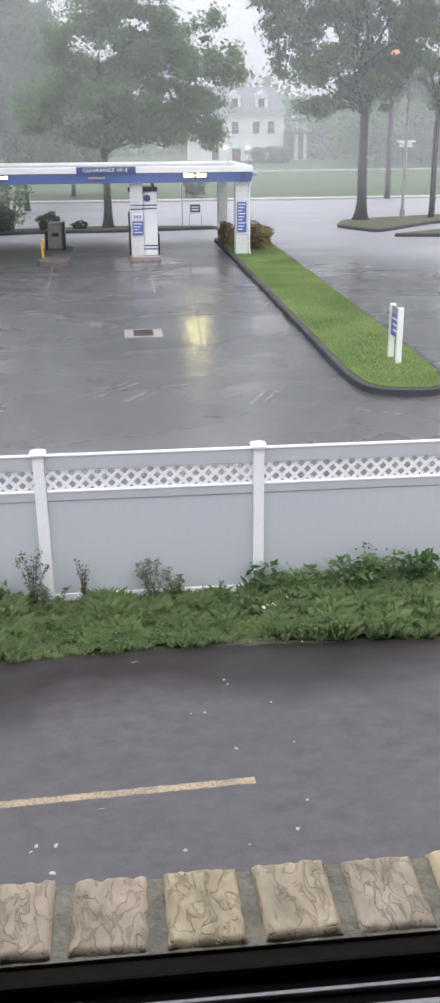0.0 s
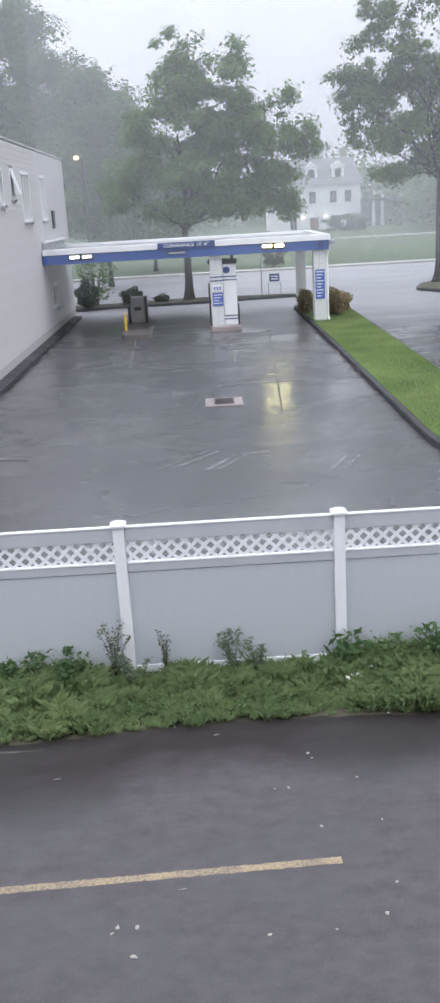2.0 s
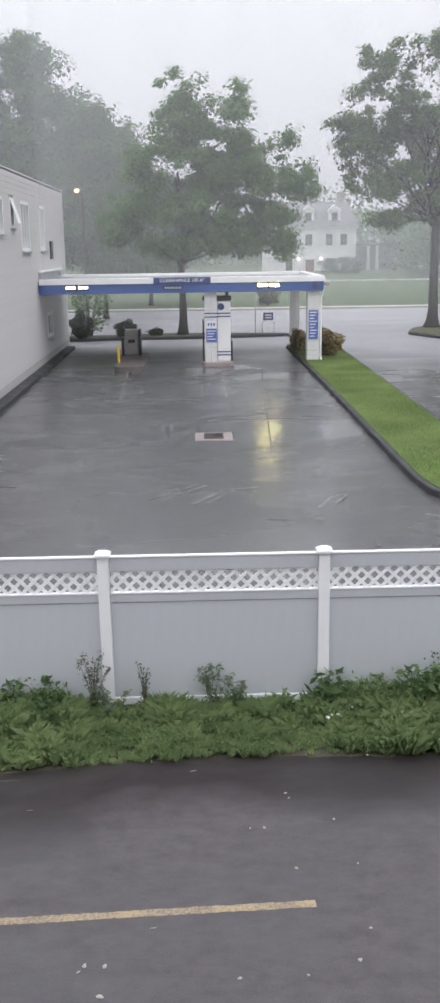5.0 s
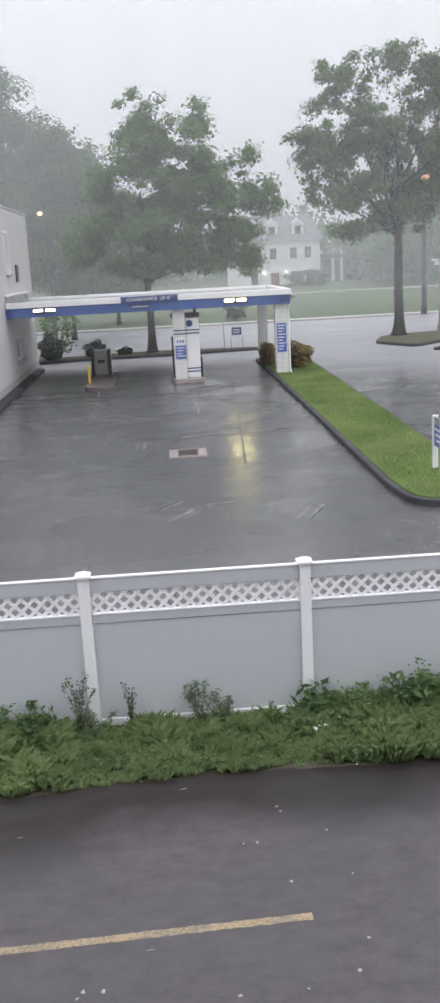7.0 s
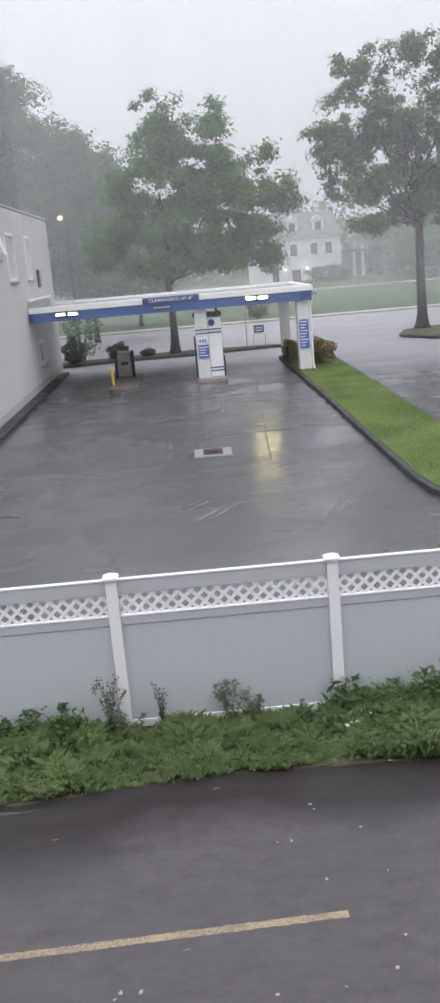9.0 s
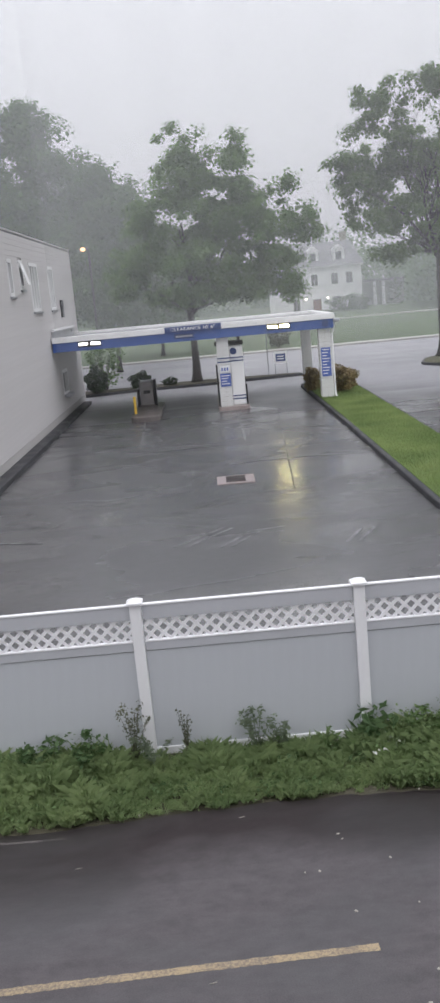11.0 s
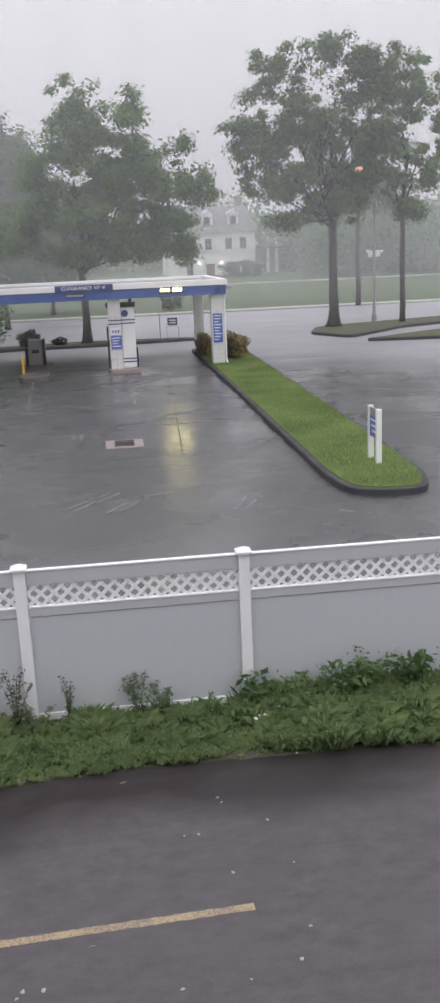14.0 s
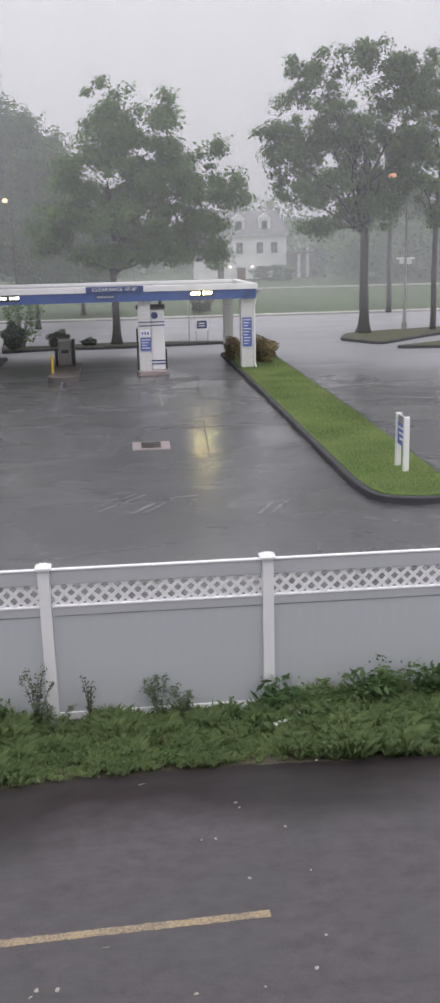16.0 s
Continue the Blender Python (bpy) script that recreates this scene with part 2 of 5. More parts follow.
def brick_mat():
    """Rock-face brick: buff to pinkish grey from brick to brick, with wandering creases shaded in the colour."""
    m = bpy.data.materials.new("rock_face_brick")
    m.use_nodes = True
    n, l = m.node_tree.nodes, m.node_tree.links
    p = n["Principled BSDF"]
    p.inputs["Roughness"].default_value = 0.75
    co, inf, mp = n.new("ShaderNodeTexCoord"), n.new("ShaderNodeObjectInfo"), n.new("ShaderNodeMapping")
    mp.inputs["Scale"].default_value = (1, 0.45, 1)
    off = n.new("ShaderNodeVectorMath")
    off.operation = "ADD"
    l.new(co.outputs["Object"], off.inputs[0])
    l.new(inf.outputs["Random"], off.inputs[1])
    l.new(off.outputs[0], mp.inputs["Vector"])
    crease, grain, cloud = [n.new("ShaderNodeTexNoise") for _ in range(3)]
    for t, s, d, w in ((crease, 62, 5, 0.7), (grain, 420, 3, 0), (cloud, 26, 4, 0)):
        t.inputs["Scale"].default_value, t.inputs["Detail"].default_value, t.inputs["Distortion"].default_value = s, d, w
        l.new(mp.outputs[0], t.inputs["Vector"])
    ab = n.new("ShaderNodeMath")
    ab.operation = "SUBTRACT"
    ab.inputs[1].default_value = 0.5
    l.new(crease.outputs["Fac"], ab.inputs[0])
    av = n.new("ShaderNodeMath")
    av.operation = "ABSOLUTE"
    l.new(ab.outputs[0], av.inputs[0])
    line = n.new("ShaderNodeMapRange")
    line.inputs["From Max"].default_value = 0.04
    l.new(av.outputs[0], line.inputs["Value"])
    tone = n.new("ShaderNodeValToRGB")
    for k, c in enumerate(((0.52, 0.43, 0.28), (0.66, 0.55, 0.29))):
        tone.color_ramp.elements[k].color = (*c, 1)
    tone.color_ramp.elements.new(0.5).color = (0.46, 0.38, 0.29, 1)
    l.new(inf.outputs["Random"], tone.inputs["Fac"])
    cl = n.new("ShaderNodeMapRange")
    cl.inputs["From Min"].default_value, cl.inputs["From Max"].default_value = 0.3, 0.7
    cl.inputs["To Min"].default_value, cl.inputs["To Max"].default_value = 0.7, 1.2
    l.new(cloud.outputs["Fac"], cl.inputs["Value"])
    # shade of the creases, painted into the base colour
    crease_shade = n.new("ShaderNodeMapRange")
    crease_shade.inputs["To Min"].default_value, crease_shade.inputs["To Max"].default_value = 0.82, 1.05
    l.new(line.outputs[0], crease_shade.inputs["Value"])
    mul = n.new("ShaderNodeMath")
    mul.operation = "MULTIPLY"
    l.new(cl.outputs[0], mul.inputs[0])
    l.new(crease_shade.outputs[0], mul.inputs[1])
    sc = n.new("ShaderNodeVectorMath")
    sc.operation = "SCALE"
    l.new(tone.outputs["Color"], sc.inputs[0])
    l.new(mul.outputs[0], sc.inputs["Scale"])
    l.new(sc.outputs[0], p.inputs["Base Color"])
    hs = n.new("ShaderNodeMath")
    hs.operation = "MULTIPLY_ADD"
    hs.inputs[1].default_value = 0.25
    l.new(grain.outputs["Fac"], hs.inputs[0])
    l.new(line.outputs[0], hs.inputs[2])
    b = n.new("ShaderNodeBump")
    b.inputs["Strength"].default_value, b.inputs["Distance"].default_value = 0.6, 0.003
    l.new(hs.outputs[0], b.inputs["Height"])
    l.new(b.outputs[0], p.inputs["Normal"])
    return m


# pale paints the sheen of reflected sky into the lot from y 41 on
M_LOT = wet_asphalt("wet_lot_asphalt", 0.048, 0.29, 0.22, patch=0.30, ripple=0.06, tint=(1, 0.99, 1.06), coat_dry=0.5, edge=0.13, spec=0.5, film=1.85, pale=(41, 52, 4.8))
M_NEAR = wet_asphalt("damp_asphalt", 0.073, 0.5, 0.36, patch=0.7, ripple=0.2, tint=(1.06, 0.96, 1.03), coat_dry=0.25, stain=8.35)
M_SOIL = mat("soil", (0.06, 0.055, 0.035), 0.9, var=0.4, scale=2, fine=40, bump=0.5, dist=0.03)
M_TURF = mat("turf", (0.12, 0.18, 0.05), 0.85, var=0.4, scale=0.6, fine=30, bump=0.8, dist=0.03, spec=0.2)
M_LAWN = mat("far_lawn", (0.08, 0.11, 0.06), 0.9, var=0.3, scale=0.12, fine=3, bump=0.3, dist=0.1, spec=0.2)
M_KERB = mat("dark_kerb", (0.045, 0.046, 0.05), 0.6, var=0.4, scale=1.2, fine=50, bump=0.4, spec=0.3)
M_KERB_PALE = mat("pale_kerb_concrete", (0.42, 0.41, 0.38), 0.5, var=0.2, scale=1.0, fine=40, bump=0.2)
M_CONC = mat("stained_concrete", (0.30, 0.25, 0.24), 0.45, var=0.25, scale=4, fine=60, bump=0.3, coat=0.4)
M_VINYL = mat("white_vinyl", (0.80, 0.80, 0.82), 0.35, var=0.07, scale=2.5, fine=30, bump=0.03, stretch=(1, 1, 0.3))
M_VINYL_GREY = mat("grey_vinyl", (0.49, 0.51, 0.54), 0.4, var=0.07, scale=0.9, fine=9, bump=0.02, stretch=(1, 1, 0.35))
M_VINYL_RAIL = mat("grey_vinyl_rail", (0.46, 0.47, 0.50), 0.4, var=0.06, scale=1.5, fine=25, bump=0.03)
M_SIDING = mat("painted_siding", (0.56, 0.545, 0.54), 0.55, var=0.10, scale=0.5, fine=12, bump=0.06, island=0.12)
M_WALLCORE = mat("wall_core", (0.42, 0.41, 0.40), 0.7, var=0.1)
M_WHITE = mat("white_paint", (0.78, 0.78, 0.78), 0.45, var=0.08, scale=1.5, fine=25, bump=0.05)
M_TILE = mat("white_glazed_block", (0.66, 0.66, 0.65), 0.3, var=0.10, scale=2, fine=20, bump=0.04, island=0.15)
M_BLUE = mat("blue_fascia_paint", (0.05, 0.10, 0.30), 0.35, var=0.15, scale=0.8, fine=20, bump=0.03)
M_NAVY = mat("navy_sign_panel", (0.03, 0.055, 0.17), 0.35, var=0.1)
M_SIGNBLUE = mat("blue_sign_panel", (0.08, 0.13, 0.40), 0.35, var=0.1)
M_METAL = mat("grey_metal", (0.42, 0.43, 0.45), 0.35, metal=0.7, var=0.1)
M_BLACK = mat("black_paint", (0.015, 0.015, 0.017), 0.4, var=0.3)
M_DARKSTEEL = mat("dark_iron", (0.05, 0.035, 0.035), 0.45, metal=0.3, var=0.3)
M_YELLOW = worn_paint("worn_yellow_line", (0.34, 0.265, 0.16), (0.15, 0.125, 0.105), 0.52)
M_BOLLARD = mat("yellow_bollard_paint", (0.65, 0.42, 0.05), 0.45, var=0.15)
M_WORN = worn_paint("worn_white_paint", (0.30, 0.30, 0.31), (0.06, 0.06, 0.063), 0.68, 0.6)
M_PALEWORN = worn_paint("rubbed_pale_line", (0.125, 0.108, 0.10), (0.06, 0.054, 0.054), 0.7)
M_BARK = mat("wet_bark", (0.026, 0.022, 0.019), 0.8, var=0.45, scale=3, fine=25, bump=0.8, dist=0.03, stretch=(1, 1, 0.25))
M_POLE = mat("weathered_pole", (0.30, 0.29, 0.28), 0.6, var=0.2)
M_ROOF = mat("slate_roof", (0.16, 0.16, 0.17), 0.6, var=0.2, scale=1, fine=8, bump=0.2)
M_KIOSK = mat("weathered_kiosk_grey", (0.24, 0.225, 0.22), 0.5, var=0.2, scale=3, fine=30, bump=0.1)
M_SIDEBRICK = mat("dull_brick", (0.20, 0.155, 0.135), 0.8, var=0.25, scale=0.6, fine=6, bump=0.2)
M_MEMBRANE = mat("grey_roof_membrane", (0.28, 0.28, 0.29), 0.4, var=0.2, scale=0.7, coat=0.4)
M_GLASS = glass_mat("dark_window_glass")
M_BRICK = brick_mat()
M_MORTAR = mat("weathered_mortar", (0.22, 0.205, 0.16), 0.9, var=0.65, scale=28, fine=150, bump=0.8, dist=0.004)
M_FRAME = mat("dark_window_frame", (0.0045, 0.0035, 0.0035), 0.7, spec=0.06, var=0.4, scale=8, fine=80, bump=0.1)
M_FRAMELIP = mat("taupe_frame_lip", (0.014, 0.0115, 0.010), 0.7, spec=0.06, var=0.4, scale=10, fine=90, bump=0.2)
M_ALU = mat("worn_aluminium_track", (0.25, 0.25, 0.26), 0.4, metal=0.6, var=0.3, scale=20)
M_ROOM = mat("room_wall_paint", (0.35, 0.33, 0.31), 0.8, var=0.05)
M_OAK = leaf_mat("maple_leaves", (0.054, 0.096, 0.034), (0.145, 0.225, 0.074), 0.5, 0.45)
M_TREE = leaf_mat("street_tree_leaves", (0.064, 0.124, 0.040), (0.165, 0.265, 0.085), 0.5, 0.45)
M_FARLEAF = leaf_mat("far_leaves", (0.055, 0.100, 0.036), (0.105, 0.185, 0.058), 0.4, 0.3)
M_BUSH = leaf_mat("dark_bush_leaves", (0.02, 0.035, 0.018), (0.05, 0.08, 0.035))
M_RUST = leaf_mat("rusty_shrub_leaves", (0.14, 0.105, 0.055), (0.36, 0.28, 0.13))
M_WEED = leaf_mat("weed_leaves", (0.12, 0.19, 0.08), (0.20, 0.29, 0.125), 0.5, 2.5)
M_GRASS = leaf_mat("grass_blades", (0.185, 0.265, 0.12), (0.34, 0.42, 0.205), 0.55, 2.2, 0.3)
M_TURFBLADE = leaf_mat("island_grass_blades", (0.15, 0.205, 0.085), (0.31, 0.375, 0.165), 0.5, 0.5, 0.12)
M_WEEDDARK = leaf_mat("dark_weed_leaves", (0.065, 0.12, 0.05), (0.14, 0.215, 0.09), 0.5, 3.0)
M_WEEDPALE = leaf_mat("yellowish_weed_leaves", (0.15, 0.21, 0.085), (0.26, 0.33, 0.15), 0.5, 2.5)
M_GREYWEED = leaf_mat("dusty_weed_leaves", (0.15, 0.19, 0.125), (0.26, 0.31, 0.215), 0.5, 3.0)
M_SEED = leaf_mat("dull_seed_heads", (0.075, 0.085, 0.055), (0.17, 0.17, 0.115), 0.3, 3.0)
M_PALELEAF = leaf_mat("pale_leaf_undersides", (0.30, 0.36, 0.26), (0.48, 0.52, 0.42))
M_LITTER = mat("pale_litter", (0.36, 0.34, 0.30), 0.7, var=0.3, scale=30)
M_LIT = glow_mat("lit_sign_letters", (1.0, 0.86, 0.34), 70.0)
M_LITWHITE = glow_mat("lit_white_sign_letters", (1.0, 0.97, 0.88), 6.0)
M_HOUSELAMP = glow_mat("porch_lamp", (1.0, 0.92, 0.8), 8.0)
M_ISLE = mat("wet_brown_concrete", (0.125, 0.11, 0.105), 0.5, var=0.3, scale=3, fine=50, bump=0.3, coat=0.3)
M_BED = mat("wet_island_bed", (0.095, 0.095, 0.06), 0.8, var=0.4, scale=0.8, fine=25, bump=0.6, dist=0.03, spec=0.2)
M_LAMP = glow_mat("warm_lamp", (1.0, 0.58, 0.26), 3.4)
M_AMBER = glow_mat("amber_lamp", (0.9, 0.45, 0.25), 0.25)


def rain_mat(name, density):
    """A sheet standing in for rain haze: mostly clear, in uneven upright streaks, a little thinner close to the ground.
    """
    m = bpy.data.materials.new(name)
    m.use_nodes = True
    n, l = m.node_tree.nodes, m.node_tree.links
    d, t, w, clear, out = n.new("ShaderNodeBsdfDiffuse"), n.new("ShaderNodeBsdfTranslucent"), n.new("ShaderNodeMixShader"), n.new("ShaderNodeBsdfTransparent"), n.new("ShaderNodeMixShader")
    d.inputs["Color"].default_value = t.inputs["Color"].default_value = (0.93, 0.95, 0.97, 1)
    l.new(d.outputs[0], w.inputs[1])
    l.new(t.outputs[0], w.inputs[2])
    co, mp, no, sep = n.new("ShaderNodeTexCoord"), n.new("ShaderNodeMapping"), n.new("ShaderNodeTexNoise"), n.new("ShaderNodeSeparateXYZ")
    mp.inputs["Scale"].default_value = (1, 1, 0.25)
    no.inputs["Scale"].default_value, no.inputs["Detail"].default_value = 0.22, 4
    l.new(co.outputs["Object"], mp.inputs["Vector"])
    l.new(mp.outputs[0], no.inputs["Vector"])
    l.new(co.outputs["Object"], sep.inputs[0])
    low = n.new("ShaderNodeMapRange")
    low.interpolation_type = "SMOOTHSTEP"
    low.inputs["From Min"].default_value, low.inputs["From Max"].default_value = -0.3, 4.0
    l.new(sep.outputs["Z"], low.inputs["Value"])
    amt = n.new("ShaderNodeMapRange")
    amt.inputs["From Min"].default_value, amt.inputs["From Max"].default_value = 0.3, 0.7
    amt.inputs["To Min"].default_value, amt.inputs["To Max"].default_value = density * 0.88, density * 1.12
    l.new(no.outputs["Fac"], amt.inputs["Value"])
    mul = n.new("ShaderNodeMath")
    mul.operation = "MULTIPLY"
    l.new(low.outputs[0], mul.inputs[0])
    l.new(amt.outputs[0], mul.inputs[1])
    l.new(mul.outputs[0], out.inputs["Fac"])
    l.new(clear.outputs[0], out.inputs[1])
    l.new(w.outputs[0], out.inputs[2])
    l.new(out.outputs[0], n["Material Output"].inputs["Surface"])
    return m


# ---------- mesh helpers ----------
def mesh_from(bm, name, material):
    me = bpy.data.meshes.new(name)
    bm.to_mesh(me)
    bm.free()
    if material:
        me.materials.append(material)
    return me


def part(name, bm, material, parent=None, label="", smooth=False):
    """Links a bmesh as one mesh object under a thing or a part."""
    me = bm if isinstance(bm, bpy.types.Mesh) else mesh_from(bm, name, material)
    if smooth:
        me.polygons.foreach_set("use_smooth", [True] * len(me.polygons))
    ob = new(name, me)
    if parent:
        ob.parent = parent
    if label:
        ob["label"] = label
    return ob


def thing(name, label, category, at=(0, 0, 0), group="", kind=""):
    ob = new(name)
    ob.location = at
    ob.empty_display_size = 0.1
    return tagged(ob, label, category, group, kind)


def add_box(bm, x0, x1, y0, y1, z0, z1, bevel=0.0):
    r = bmesh.ops.create_cube(bm, size=1.0, matrix=Matrix.Translation(((x0 + x1) / 2, (y0 + y1) / 2, (z0 + z1) / 2)) @ Matrix.Diagonal((x1 - x0, y1 - y0, z1 - z0, 1)))
    if bevel:
        es = list({e for v in r["verts"] for e in v.link_edges})
        bmesh.ops.bevel(bm, geom=es, offset=bevel, segments=2, affect="EDGES", profile=0.6)
    return bm


def box(x0, x1, y0, y1, z0, z1, bevel=0.0):
    return add_box(bmesh.new(), x0, x1, y0, y1, z0, z1, bevel)


def add_tube(bm, points, radii, sides=8):
    """A tapered tube along points; the ring is carried along without twisting."""
    pts = [Vector(p) for p in points]
    d = (pts[1] - pts[0]).normalized()
    u = d.orthogonal().normalized()
    rings = []
    for i, p in enumerate(pts):
        t = (pts[min(len(pts) - 1, i + 1)] - pts[max(0, i - 1)]).normalized()
        u = (u - t * u.dot(t)).normalized()
        w = t.cross(u)
        rings.append([bm.verts.new(p + radii[i] * (u * math.cos(2 * math.pi * k / sides) + w * math.sin(2 * math.pi * k / sides))) for k in range(sides)])
    for r0, r1 in zip(rings, rings[1:]):
        for k in range(sides):
            bm.faces.new((r0[k], r0[(k + 1) % sides], r1[(k + 1) % sides], r1[k]))
    bm.faces.new(rings[-1])
    bm.faces.new(rings[0][::-1])
    return bm


def tube(points, radii, sides=8):
    return add_tube(bmesh.new(), points, radii, sides)


def slab(outline, z0, z1, bevel=0.0):
    """A flat plate over an outline."""
    bm = bmesh.new()
    f = bm.faces.new([bm.verts.new((x, y, z0)) for x, y in outline])
    r = bmesh.ops.extrude_face_region(bm, geom=[f])
    bmesh.ops.translate(bm, vec=(0, 0, z1 - z0), verts=[v for v in r["geom"] if isinstance(v, bmesh.types.BMVert)])
    bmesh.ops.recalc_face_normals(bm, faces=bm.faces)
    if bevel:
        es = [e for e in bm.edges if all(abs(v.co.z - z1) < 1e-5 for v in e.verts)]
        bmesh.ops.bevel(bm, geom=es, offset=bevel, segments=2, affect="EDGES", profile=0.6)
    return bm


def quads_mesh(name, verts, material):
    """A mesh of loose quads from an array of shape (n, 4, 3)."""
    verts = np.asarray(verts, dtype=np.float32)
    n = len(verts)
    me = bpy.data.meshes.new(name)
    me.vertices.add(4 * n)
    me.vertices.foreach_set("co", verts.ravel())
    me.loops.add(4 * n)
    me.loops.foreach_set("vertex_index", np.arange(4 * n, dtype=np.int32))
    me.polygons.add(n)
    me.polygons.foreach_set("loop_start", np.arange(0, 4 * n, 4, dtype=np.int32))
    me.update(calc_edges=True)
    me.validate()
    me.materials.append(material)
    return me


def leaf_quads(centres, size, rng, droop=0.3, aspect=0.6, flat=0.0):
    """Leaves as slightly folded diamonds, turned at random about their centres."""
    n = len(centres)
    d = rng.normal(size=(n, 3))
    d[:, 2] = d[:, 2] * 0.6 - droop
    d /= np.linalg.norm(d, axis=1)[:, None]
    o = rng.normal(size=(n, 3))
    o[:, 2] += 3.0 * flat
    s = np.cross(d, o)
    s /= np.linalg.norm(s, axis=1)[:, None] + 1e-9
    L = (size * rng.uniform(0.6, 1.3, n))[:, None]
    c = np.asarray(centres)
    return np.stack([c - d * L * 0.5, c + s * L * aspect * 0.5 - d * L * 0.08, c + d * L * 0.5, c - s * L * aspect * 0.5 - d * L * 0.08], axis=1)


def leaves_facing(centres, ways, size, rng, aspect=0.7, loose=0.55):
    """Leaves as folded diamonds that roughly face outwards from their clump, tips hanging."""
    n = len(centres)
    nor = ways + rng.normal(size=(n, 3)) * loose
    nor /= np.linalg.norm(nor, axis=1)[:, None] + 1e-9
    d = rng.normal(size=(n, 3)) * 0.7 + np.array([0, 0, -0.8])
    d -= nor * (d * nor).sum(1)[:, None]
    d /= np.linalg.norm(d, axis=1)[:, None] + 1e-9
    s = np.cross(nor, d)
    L = (size * rng.uniform(0.6, 1.3, n))[:, None]
    c = np.asarray(centres)
    return np.stack([c - d * L * 0.5, c + s * L * aspect * 0.5 - d * L * 0.08 - nor * L * 0.06, c + d * L * 0.5, c - s * L * aspect * 0.5 - d * L * 0.08 - nor * L * 0.06], axis=1)


def text_mesh(body, size, material, name="lettering"):
    cu = bpy.data.curves.new(name, "FONT")
    cu.body, cu.size, cu.align_x, cu.align_y, cu.extrude = body, size, "CENTER", "CENTER", 0.004
    ob = new(name, cu)
    me = bpy.data.meshes.new_from_object(ob.evaluated_get(bpy.context.evaluated_depsgraph_get()))
    bpy.data.objects.remove(ob)
    me.materials.clear()
    me.materials.append(material)
    return me


# ---------- ground ----------
rng = np.random.default_rng(5)


def sheet(name, x0, x1, y0, y1, z, nx, ny, material, height=None, label="", category=""):
    bm = bmesh.new()
    g = [[bm.verts.new((x0 + (x1 - x0) * i / nx, y0 + (y1 - y0) * j / ny, 0)) for i in range(nx + 1)] for j in range(ny + 1)]
    for row in g:
        for v in row:
            v.co.z = z + (height(v.co.x, v.co.y) if height else 0)
    for j in range(ny):
        for i in range(nx):
            bm.faces.new((g[j][i], g[j][i + 1], g[j + 1][i + 1], g[j + 1][i]))
    ob = part(name, bm, material, smooth=True)
    return tagged(ob, label, category, kind="structure")


def lawn_height(x, y):
    return 1.25 * min(1, max(0, (y - 84) / 56)) ** 1.3 + 0.08 * noise.noise((x * 0.05, y * 0.05, 0))


sheet("ground", -2500, 2500, -800, 4200, -0.06, 8, 8, M_SOIL, label="dark earth reaching to the horizon", category="ground")
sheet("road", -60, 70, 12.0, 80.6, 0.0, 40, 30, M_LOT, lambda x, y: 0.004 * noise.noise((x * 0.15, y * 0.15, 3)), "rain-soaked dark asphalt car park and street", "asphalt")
sheet("lawn", -120, 160, 82.0, 330, 0.10, 50, 40, M_LAWN, lawn_height, "hazy green lawn rising to the far house", "lawn")
part("far_kerb", box(-60, 70, 80.5, 82.1, -0.05, 0.14, 0.03), M_KERB_PALE)
tagged(bpy.data.objects["far_kerb"], "pale wet concrete kerb and footway along the street", "kerb", kind="structure")
part("path", box(-60, 110, 119.5, 120.5, 0.0, 0.92), M_KERB_PALE)
tagged(bpy.data.objects["path"], "thin pale footpath across the far lawn", "path", kind="structure")


def near_edge(x):
    """Where the near asphalt gives way to the verge."""
    return 8.86 + 0.10 * math.sin(x * 0.9 + 0.8) + 0.05 * noise.noise((x * 2.1, 0.3, 0)) + 0.03 * noise.noise((x * 9, 4, 0))


bm = bmesh.new()
rows = []
for i in range(241):
    x = -12 + 24 * i / 240
    rows.append([bm.verts.new((x, y, 0.0)) for y in (0.8, 5.0, near_edge(x) - 0.25, near_edge(x))])
for a, b in zip(rows, rows[1:]):
    for k in range(3):
        bm.faces.new((a[k], b[k], b[k + 1], a[k + 1]))
for v in bm.verts:
    v.co.z = -0.02 if v.co.y > 8.75 else 0.0
tagged(part("pavement", bm, M_NEAR, smooth=True), "damp dark asphalt parking surface under the window", "asphalt", kind="structure")
sheet("verge", -12, 12, 8.5, 12.3, -0.05, 60, 14, M_SOIL, lambda x, y: 0.05 * noise.noise((x * 1.3, y * 1.3, 1)) + 0.06 * min(1, max(0, (y - 8.8) / 0.8)), "soil strip under weeds along the fence", "soil")


def line_on(name, p, q, width, material, z, label, category, parent=None, broken=0.0, seed=1):
    """A painted line with ragged, worn edges."""
    r = random.Random(seed)
    p, q = Vector((*p, z)), Vector((*q, z))
    d = (q - p).normalized()
    s = Vector((-d.y, d.x, 0)) * width / 2
    n = max(2, int((q - p).length / 0.035))
    bm = bmesh.new()
    prev = None
    for i in range(n + 1):
        c = p + (q - p) * i / n
        a, b = bm.verts.new(c + s * r.uniform(0.8, 1.05)), bm.verts.new(c - s * r.uniform(0.8, 1.05))
        if prev and r.random() >= broken:
            bm.faces.new((prev[0], prev[1], b, a))
        prev = (a, b)
    bmesh.ops.recalc_face_normals(bm, faces=bm.faces)
    return tagged(part(name, bm, material, parent), label, category, kind="structure")


